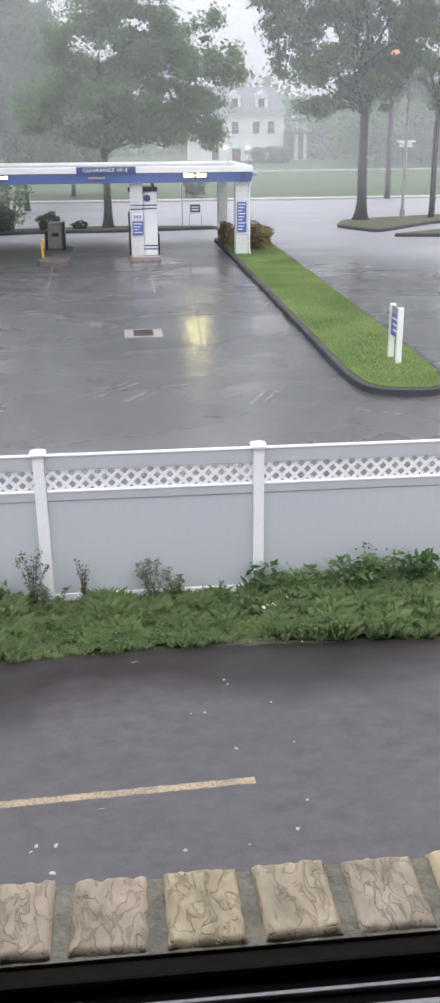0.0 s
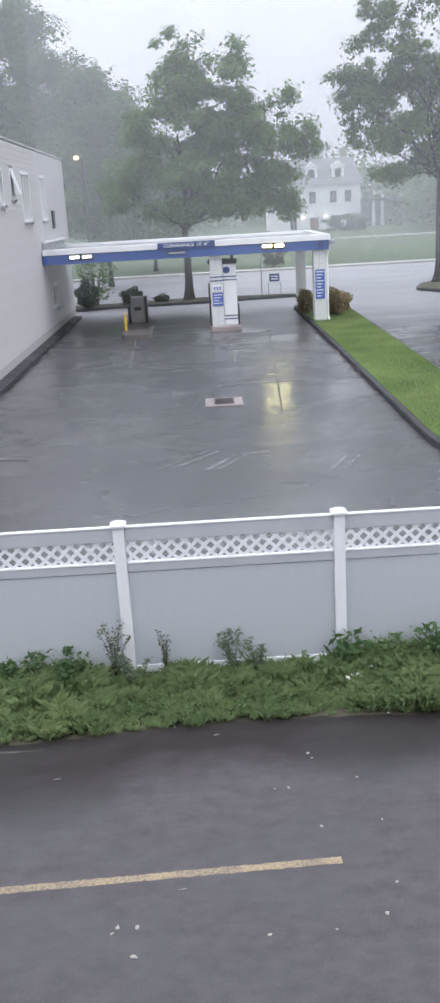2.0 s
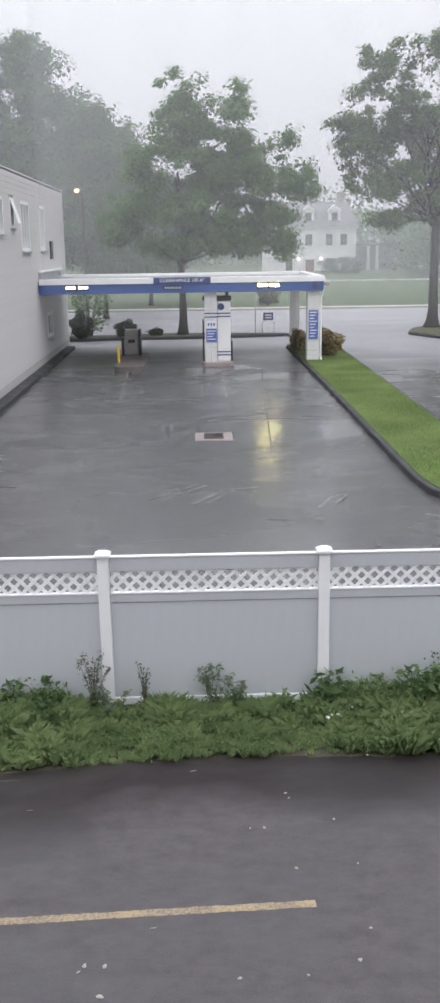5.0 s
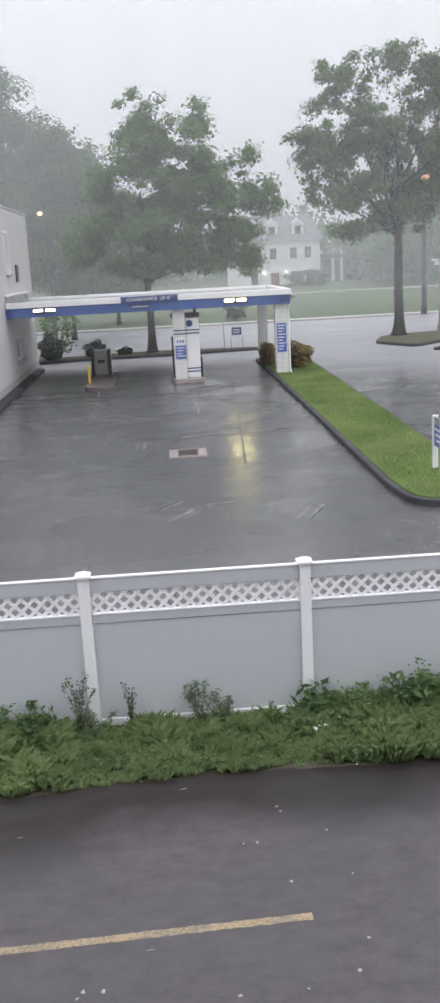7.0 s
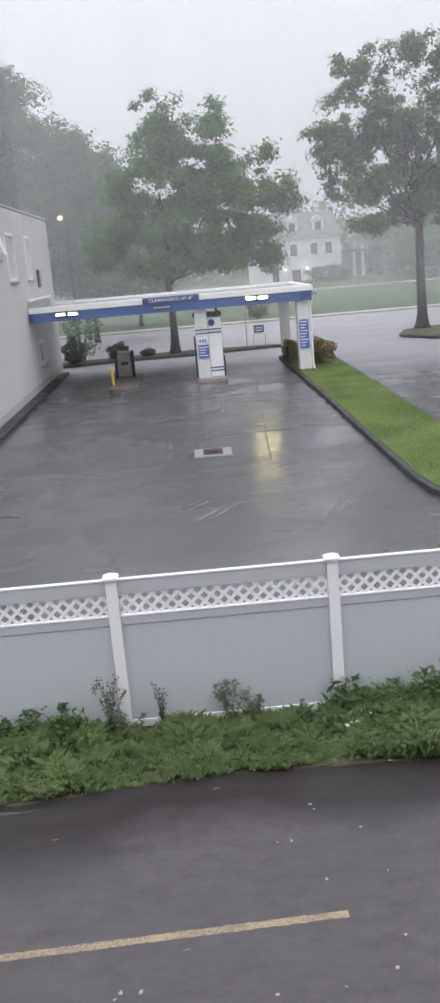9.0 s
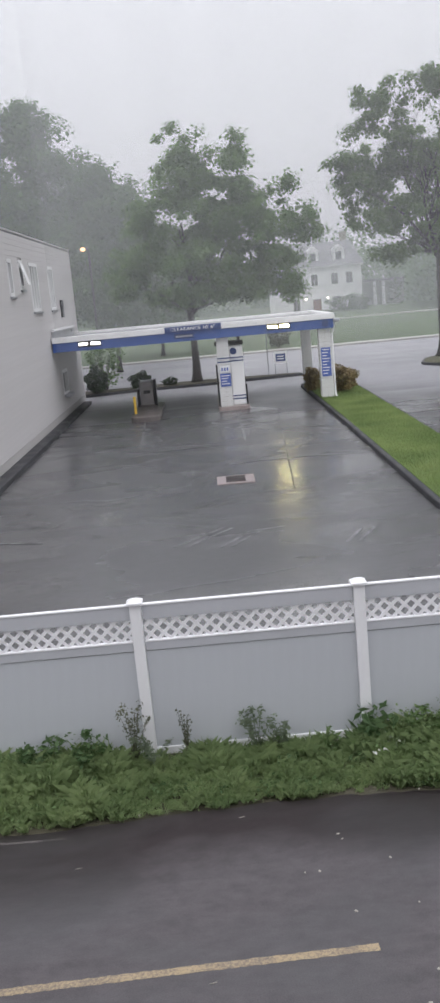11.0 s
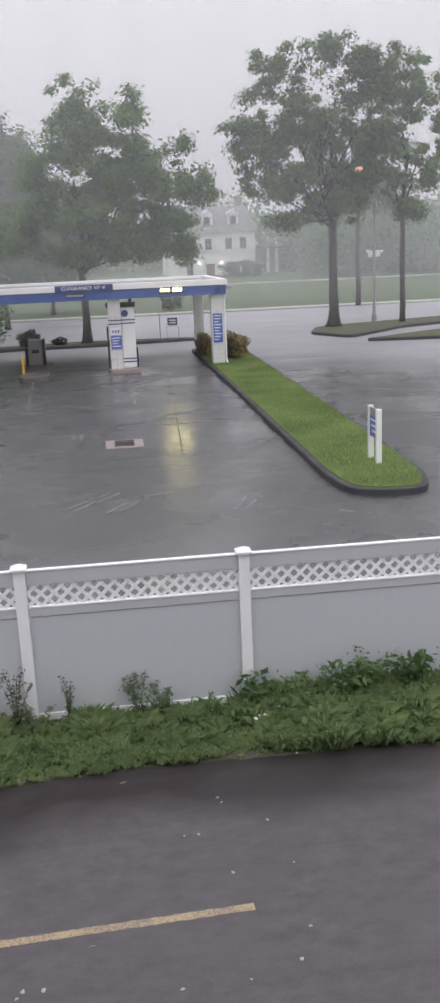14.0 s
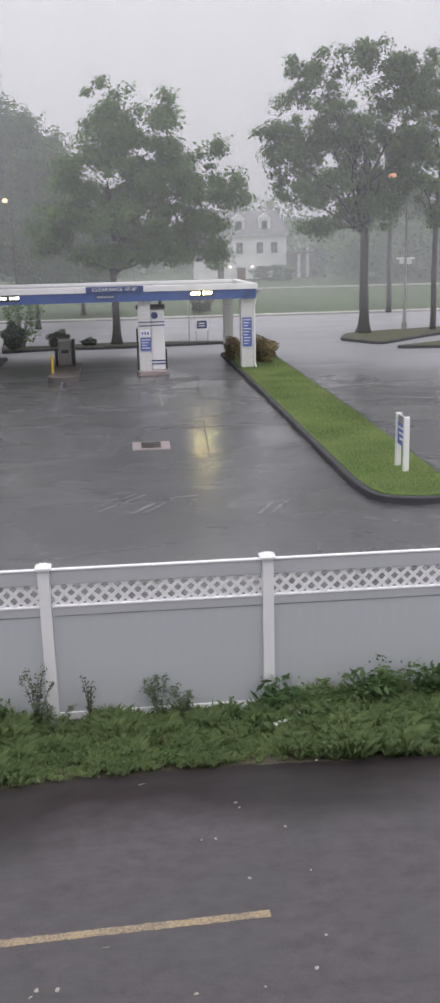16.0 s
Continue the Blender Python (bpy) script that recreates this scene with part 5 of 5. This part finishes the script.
# neighbouring house at the edge of the lawn
NX, NY, NE, NT = 43.2, 118.0, 7.95, 10.46
side = thing("brick_house", "dim brick house with a dark roof beyond the lawn", "house", (0, 0, 0))
part("wall", box(NX + 0.5, NX + 12, NY, NY + 5, 0.3, NE), M_SIDEBRICK, side)
bm = bmesh.new()
a = [bm.verts.new(v) for v in ((NX, NY - 0.6, NE), (NX + 12.5, NY - 0.6, NE), (NX + 12.5, NY + 5.6, NE), (NX, NY + 5.6, NE))]
b = [bm.verts.new(v) for v in ((NX + 0.3, NY + 2.5, NT), (NX + 12.2, NY + 2.5, NT))]
for f in ((a[0], a[1], b[1], b[0]), (a[2], a[3], b[0], b[1]), (a[1], a[2], b[1]), (a[3], a[0], b[0]), a[::-1]):
    bm.faces.new(f)
part("roof", bm, M_ROOF, side, "dark sloping roof")
for x in (NX + 1.6, NX + 4.4, NX + 7.2):
    win = part("window", box(x - 0.6, x + 0.6, NY - 0.05, NY - 0.004, NE - 2.0, NE - 0.5), M_GLASS, side)
    bm = bmesh.new()
    for q in ((x - 0.72, x - 0.61, NE - 2.1, NE - 0.4), (x + 0.61, x + 0.72, NE - 2.1, NE - 0.4), (x - 0.6, x + 0.6, NE - 0.49, NE - 0.4), (x - 0.6, x + 0.6, NE - 2.1, NE - 2.01)):
        add_box(bm, q[0], q[1], NY - 0.12, NY - 0.005, q[2], q[3])
    part("window_frame", bm, M_WHITE, win, "white window frame")

# far woods
pts = []
for i in range(420):
    x = rng.uniform(-70, 95)
    y = rng.uniform(172, 215)
    h = (9 if x > 26 else 7) + 5 * noise.noise((x * 0.06, 2, 0)) + 2
    pts.append(np.array([x, y, 1 + h * rng.uniform(0.05, 1)]) + rng.normal(size=(170, 3)) * np.array([1.8, 1.5, 1.2]))
for i in range(120):
    x = rng.uniform(30, 70)
    pts.append(np.array([x, rng.uniform(125, 150), 1 + 8 * rng.uniform(0.05, 1) ** 0.8]) + rng.normal(size=(170, 3)) * np.array([1.4, 1.2, 1.0]))
pts = np.concatenate(pts)
part("far_woods", quads_mesh("far_woods", leaves_facing(pts, np.tile((0.0, -0.5, 0.7), (len(pts), 1)), 0.62, rng, 0.8, 0.4), M_FARLEAF), None)
tagged(bpy.data.objects["far_woods"], "far belt of trees faded by rain", "woods", kind="stuff")


# ---------- weeds along the fence ----------
def weed_top(x):
    up = lambda a, c: min(1.0, max(0.0, (x - a) / (c - a)))
    return 0.14 + 0.09 * noise.noise((x * 1.7, 7.7, 0)) + 0.20 * up(-1.0, -1.7) + 0.30 * up(1.15, 2.3)


tufts = []
for k in range(4600):
    x, y = rng.uniform(-4.2, 5.2), rng.uniform(8.78, 10.0)
    if y < near_edge(x) + 0.02 + abs(rng.normal(0, 0.03)):
        continue
    m = int(rng.uniform(26, 52))
    h = min(rng.uniform(0.16, 0.30), weed_top(x) * (0.32 + 0.75 * min(1, max(0, (y - 8.85) / 1.0))) * (0.8 + 0.9 * noise.noise((x * 3.5, y * 4.5, 2))) * rng.uniform(0.7, 1.3))
    h = max(0.035, h)
    ang, out, hh = rng.uniform(0, 2 * np.pi, m), rng.uniform(0.05, 0.95, m), h * rng.uniform(0.55, 1.35, m)
    base = np.column_stack([x + rng.normal(0, 0.02, m), np.minimum(y + rng.normal(0, 0.02, m), 10.04), np.full(m, -0.01)])
    way = np.column_stack([np.cos(ang) * out * hh, np.sin(ang) * out * hh, hh])
    side = np.column_stack([-np.sin(ang), np.cos(ang), np.zeros(m)]) * rng.uniform(0.0022, 0.0042, m)[:, None]
    bend = base + way * np.array([0.45, 0.45, 0.75])
    tufts.append(np.stack([base - side, base + side, bend + side * 0.9, base + way * np.array([1, 1, 0.93])], 1))
part("grass_strip", quads_mesh("grass_strip", np.concatenate(tufts), M_GRASS), None)
tagged(bpy.data.objects["grass_strip"], "long wet unmown grass tufts along the fence", "grass", kind="stuff")
n = 1400
wx, wy = rng.uniform(-5, 6, n), rng.uniform(8.8, 10.05, n)
keep = wy > np.array([near_edge(x) + 0.03 for x in wx]) + np.abs(rng.normal(0, 0.12, n))
wx, wy = wx[keep], wy[keep]
tops = np.array([weed_top(x) for x in wx]) * (0.3 + 0.8 * np.clip((wy - 8.8) / 1.0, 0, 1))
wz = 0.02 + tops * rng.uniform(0.05, 0.8, len(wx)) ** 0.8
part("ground_weeds", quads_mesh("ground_weeds", leaf_quads(np.column_stack([wx, wy, wz]), 0.030, rng, 0.1, 0.5), M_WEED), None)
tagged(bpy.data.objects["ground_weeds"], "low broad-leaved weeds in the grass", "weeds", kind="stuff")


for nm, m, count, leaf, lab in (("dark_ground_weeds", M_WEEDDARK, 60, 0.05, "dark leafy weeds in the grass strip"), ("pale_ground_weeds", M_WEEDPALE, 70, 0.04, "yellow-green weeds in the grass strip"), ("mid_ground_weeds", M_WEED, 70, 0.045, "green leafy weeds in the grass strip")):
    pts = []
    for k in range(count):
        x, y = rng.uniform(-4.5, 5.5), rng.uniform(8.85, 10.0)
        if y < near_edge(x) + 0.06:
            continue
        h = weed_top(x) * (0.35 + 0.8 * min(1, max(0, (y - 8.8) / 1.0))) * rng.uniform(0.6, 1.25)
        s = rng.uniform(0.05, 0.13)
        c = np.clip(rng.normal(size=(int(rng.uniform(20, 55)), 3)), -1.5, 1.1) * np.array([s, s, 0.33 * h]) + np.array([x, y, 0.62 * h])
        c[:, 1] = np.minimum(c[:, 1], 10.04)
        c[:, 2] = np.maximum(c[:, 2], 0.02)
        pts.append(c)
    part(nm, quads_mesh(nm, leaf_quads(np.concatenate(pts), leaf, rng, 0.05, 0.5), m), None)
    tagged(bpy.data.objects[nm], lab, "weeds", kind="stuff")


def weed(label, at, height, spread, leaves, leaf, material, seed, stems=5, droop=0.2):
    """A weed of several leafy stalks."""
    r, rnd = np.random.default_rng(seed), random.Random(seed)
    ob = thing("weed_plant", label, "weed", at, "weeds by the fence")
    bm, pts = bmesh.new(), []
    for k in range(stems):
        a = rnd.uniform(0, 2 * math.pi)
        s = spread * rnd.uniform(0.4, 1)
        h = height * rnd.uniform(0.6, 1)
        p = [Vector((s * t ** 1.6 * math.cos(a), s * t ** 1.6 * math.sin(a), -0.02 + h * (t - 0.12 * t * t))) for t in (0, 0.3, 0.6, 0.85, 1)]
        add_tube(bm, p, [0.006, 0.005, 0.004, 0.003, 0.001], 5)
        for j in range(leaves // stems):
            t = rnd.uniform(0.2, 1)
            i = min(3, int(t * 4))
            c = p[i].lerp(p[i + 1], t * 4 - i)
            pts.append(c + Vector((rnd.gauss(0, leaf * 0.5), rnd.gauss(0, leaf * 0.5), rnd.gauss(0, leaf * 0.25))))
    part("stalk", bm, material, ob)
    part("leaves", quads_mesh("leaves", leaf_quads(np.array(pts), leaf, r, droop, 0.42), material), None, ob)
    return ob


for i, (x, y, h, s, nl, lf, m, lab) in enumerate((
        (-1.15, 9.9, 0.98, 0.22, 340, 0.046, M_SEED, "tall grey-green feathery weed at the fence"),
        (-0.95, 9.85, 0.52, 0.24, 480, 0.045, M_GREYWEED, "bushy grey-green weed at a fence post"),
        (-0.58, 9.95, 0.80, 0.09, 150, 0.040, M_SEED, "thin tall weed stalks at the fence"),
        (-1.65, 9.8, 0.58, 0.30, 300, 0.09, M_WEEDDARK, "dark leafy weed clump at the fence"),
        (0.20, 9.92, 0.66, 0.24, 360, 0.055, M_GREYWEED, "pale drooping weed at the fence"),
        (0.46, 9.92, 0.54, 0.18, 220, 0.055, M_GREYWEED, "pale drooping weed at the fence"),
        (1.00, 9.85, 0.45, 0.2, 50, 0.06, M_WEED, "thin arching grass clump"),
        (1.42, 9.85, 0.52, 0.28, 130, 0.15, M_WEEDDARK, "broad-leaved green sapling at a fence post"),
        (1.75, 9.75, 0.42, 0.30, 170, 0.09, M_WEED, "leafy green weed clump by the fence"),
        (2.1, 9.85, 0.55, 0.28, 220, 0.08, M_WEED, "dense leafy weed clump"),
        (2.45, 9.85, 0.72, 0.30, 220, 0.12, M_WEEDDARK, "tall dense leafy weed"),
        (2.85, 9.85, 0.76, 0.32, 260, 0.10, M_WEED, "tall dense leafy weed"),
        (3.3, 9.85, 0.72, 0.34, 240, 0.13, M_WEEDDARK, "tall dense leafy weed"),
        (-2.2, 9.85, 0.62, 0.30, 280, 0.09, M_WEEDDARK, "dark leafy weed clump at the fence"),
        (-2.7, 9.8, 0.42, 0.28, 200, 0.08, M_WEED, "dark leafy weed clump at the fence"),
        (1.62, 9.66, 0.40, 0.22, 36, 0.11, M_PALELEAF, "pale upturned leaves on a low weed"))):
    weed(lab, (x, y, 0.0), h, s, nl, lf, m, 100 + i, 7)

# litter on the near asphalt
LITTER = [(-1.58, 8.04, 1), (-0.04, 8.68, 1), (0.85, 8.23, 0), (0.88, 8.14, 0), (0.48, 7.66, 0), (0.61, 7.66, 0), (0.84, 7.06, 0), (1.37, 7.1, 0), (1.34, 6.29, 0), (1.2, 5.95, 2), (-0.35, 6.36, 1), (-0.84, 5.97, 2), (-0.69, 5.96, 2), (-0.88, 5.91, 0), (0.3, 5.8, 0), (0.8, 5.81, 0), (0.11, 8.99, 0), (-1.07, 8.89, 0), (1.77, 8.91, 0), (1.26, 7.77, 0), (-0.7, 5.66, 2), (0.3, 5.8, 0)]  # x, y, kind: 0 scrap, 1 twig, 2 larger scrap
for i, (x, y, sort) in enumerate(LITTER):
    r = random.Random(i)
    twig = sort == 1
    a, s = r.uniform(0, 3.1), (0.019 if sort < 2 else 0.029) * r.uniform(0.7, 1.15)
    bm = bmesh.new()
    c = bm.verts.new((0, 0, 0.006))
    ring = []
    for k in range(7):
        t = 2 * math.pi * k / 7
        ring.append(bm.verts.new((s * (2.0 if twig else 1) * math.cos(t) * r.uniform(0.6, 1.1), s * (0.25 if twig else 0.7) * math.sin(t) * r.uniform(0.6, 1.1), r.uniform(0, 0.005))))
    for k in range(7):
        bm.faces.new((c, ring[k], ring[(k + 1) % 7]))
    r2 = bmesh.ops.extrude_face_region(bm, geom=list(bm.faces))
    bmesh.ops.translate(bm, vec=(0, 0, 0.003), verts=[v for v in r2["geom"] if isinstance(v, bmesh.types.BMVert)])
    o = part("leaf_scrap", bm, M_LITTER)
    o.location, o.rotation_euler = (x, y, 0.001), (0, 0, 0.2 if twig else a)
    tagged(o, "pale twig lying on damp asphalt" if twig else "pale leaf scrap lying on damp asphalt", "litter", "scraps on the asphalt")

# crumpled white bag caught in the weeds
bm = bmesh.new()
g = []
for j in range(9):
    row = []
    for i in range(15):
        u, v = i / 14, j / 8
        h = 0.075 * math.sin(math.pi * u) ** 0.7 + 0.05 * v + 0.03 * noise.noise((u * 5, v * 4, 3)) - 0.05 * (u - 0.4) ** 2
        row.append(bm.verts.new((0.30 * (u - 0.5) + 0.02 * noise.noise((u * 3, v * 5, 8)), 0.12 * (v - 0.5), max(0.0, h))))
    g.append(row)
for j in range(8):
    for i in range(14):
        bm.faces.new((g[j][i], g[j][i + 1], g[j + 1][i + 1], g[j + 1][i]))
r = bmesh.ops.extrude_face_region(bm, geom=list(bm.faces))
bmesh.ops.translate(bm, vec=(0, 0, 0.003), verts=[v for v in r["geom"] if isinstance(v, bmesh.types.BMVert)])
bmesh.ops.recalc_face_normals(bm, faces=bm.faces)
bag = part("plastic_bag", bm, M_WHITE, smooth=True)
bag.location, bag.rotation_euler, bag.scale = (1.54, 9.52, 0.11), (0.1, 0, 0.15), (0.8, 0.7, 0.6)
tagged(bag, "crumpled white plastic scrap caught in the weeds", "litter")

# ---------- the window that the camera looks through ----------
SZ = 4.40
wallw = bmesh.new()
add_box(wallw, -5, -0.75, 0.36, 0.66, -0.2, 7.5)
add_box(wallw, 0.95, 5, 0.36, 0.66, -0.2, 7.5)
add_box(wallw, -0.75, 0.95, 0.36, 0.66, -0.2, SZ - 0.07)
add_box(wallw, -0.75, 0.95, 0.36, 0.66, 6.2, 7.5)
bmesh.ops.remove_doubles(wallw, verts=wallw.verts, dist=0.0005)
tagged(part("wall_south", wallw, M_ROOM), "wall round the open window", "wall", kind="structure")
rb = bmesh.new()
add_box(rb, -5, -4.9, -4, 0.36, 3.4, 6.6)
add_box(rb, 4.9, 5, -4, 0.36, 3.4, 6.6)
add_box(rb, -5, 5, -4.1, -4, 3.4, 6.6)
tagged(part("wall_north", rb, M_ROOM), "plain room walls behind the window", "wall", kind="structure")
tagged(part("floor", box(-5, 5, -4.1, 0.36, 3.3, 3.4), M_ROOM), "plain room floor", "floor", kind="structure")
tagged(part("ceiling", box(-5, 5, -4.1, 0.36, 6.6, 6.7), M_ROOM), "plain room ceiling", "ceiling", kind="structure")
sill = tagged(part("brick_sill", box(-0.75, 0.95, 0.545, 0.648, SZ - 0.068, SZ - 0.008), M_MORTAR), "mortar bed of the brick window sill", "window sill", kind="structure")


def rock_brick(seed, w, d):
    """A sill brick with a rough, wrinkled rock face."""
    bm = bmesh.new()
    nx, ny = 22, 26
    g = [[bm.verts.new((w * (i / nx - 0.5), d * (j / ny - 0.5), 0)) for i in range(nx + 1)] for j in range(ny + 1)]
    for row in g:
        for v in row:
            x, y = v.co.x, v.co.y
            e = min(w / 2 - abs(x), d / 2 - abs(y))
            nn = noise.noise((x * 70 + seed * 9 + 0.8 * math.sin(y * 60), y * 22, seed)) + 0.5 * noise.noise((x * 150, y * 60, seed + 5))
            v.co.z = 0.0038 * nn - 0.0045 * max(0, 0.3 - abs(noise.noise((x * 38 + 0.9 * math.sin(y * 45 + seed), y * 16, seed + 3)))) - 0.006 * max(0, 1 - e / 0.006) ** 2
            v.co.x += 0.0018 * noise.noise((y * 60, seed, 1)) * (abs(x) > w * 0.45)
            v.co.y += 0.0018 * noise.noise((x * 60, seed, 2)) * (abs(y) > d * 0.45)
    for j in range(ny):
        for i in range(nx):
            bm.faces.new((g[j][i], g[j][i + 1], g[j + 1][i + 1], g[j + 1][i]))
    edge = [e for e in bm.edges if len(e.link_faces) == 1]
    r = bmesh.ops.extrude_edge_only(bm, edges=edge)
    for v in r["geom"]:
        if isinstance(v, bmesh.types.BMVert):
            v.co.z = -0.045
    bmesh.ops.recalc_face_normals(bm, faces=bm.faces)
    return mesh_from(bm, "brick", M_BRICK)


for k in range(-6, 8):
    o = part("brick", rock_brick(k + 20, 0.078, 0.103), None, sill, smooth=True)
    o.location, o.rotation_euler = (0.061 + k * 0.0967, 0.600, SZ + 0.002 * math.sin(k * 2.3)), (0, 0, 0.02 * math.sin(k * 1.7))
wf = thing("window_frame", "dark window frame with a worn metal track", "window frame", (0, 0, 0), kind="structure")
part("outer_sill", box(-0.75, 0.95, 0.522, 0.546, SZ - 0.10, SZ - 0.012, 0.004), M_FRAMELIP, wf, "dark taupe sill lip")
part("clip", box(-0.085, -0.062, 0.505, 0.511, SZ - 0.0295, SZ - 0.024, 0.001), M_ALU, wf, "small bright metal clip")
part("bottom_rail", box(-0.75, 0.95, 0.40, 0.521, SZ - 0.12, SZ - 0.030, 0.004), M_FRAME, wf)
part("track", box(-0.75, 0.95, 0.498, 0.503, SZ - 0.029, SZ - 0.022, 0.002), M_ALU, wf, "worn pale metal track")
part("track", box(-0.75, 0.95, 0.470, 0.478, SZ - 0.029, SZ - 0.020, 0.002), M_ALU, wf, "worn pale metal track")
for x0, x1 in ((-0.75, -0.66), (0.86, 0.95)):
    part("jamb", box(x0, x1, 0.40, 0.54, SZ - 0.009, 6.199, 0.004), M_FRAME, wf)
part("head", box(-0.655, 0.855, 0.40, 0.54, 6.12, 6.198, 0.004), M_FRAME, wf)


# ---------- rain haze -------------
# added see-through sheets; each veils what stands behind it, in place of haze
for i, (y, x0, x1, density) in enumerate(((41.2, -6.2, 38, 0.07), (53.8, -30, 50, 0.14), (66.5, -45, 60, 0.17), (92.0, -60, 80, 0.12), (134.0, -80, 100, 0.06))):
    bm = bmesh.new()
    g = [[bm.verts.new((x0 + (x1 - x0) * k / 24, y + 0.4 * noise.noise((k * 0.7, i, 0)), z)) for k in range(25)] for z in (0.02, 4, 12, 110)]
    for r0, r1 in zip(g, g[1:]):
        for k in range(24):
            bm.faces.new((r0[k], r0[k + 1], r1[k + 1], r1[k]))
    tagged(part("rain_curtain", bm, rain_mat("rain_haze", density), smooth=True), "thin translucent sheet standing in for rain haze", "rain", "curtains of rain", kind="stuff")
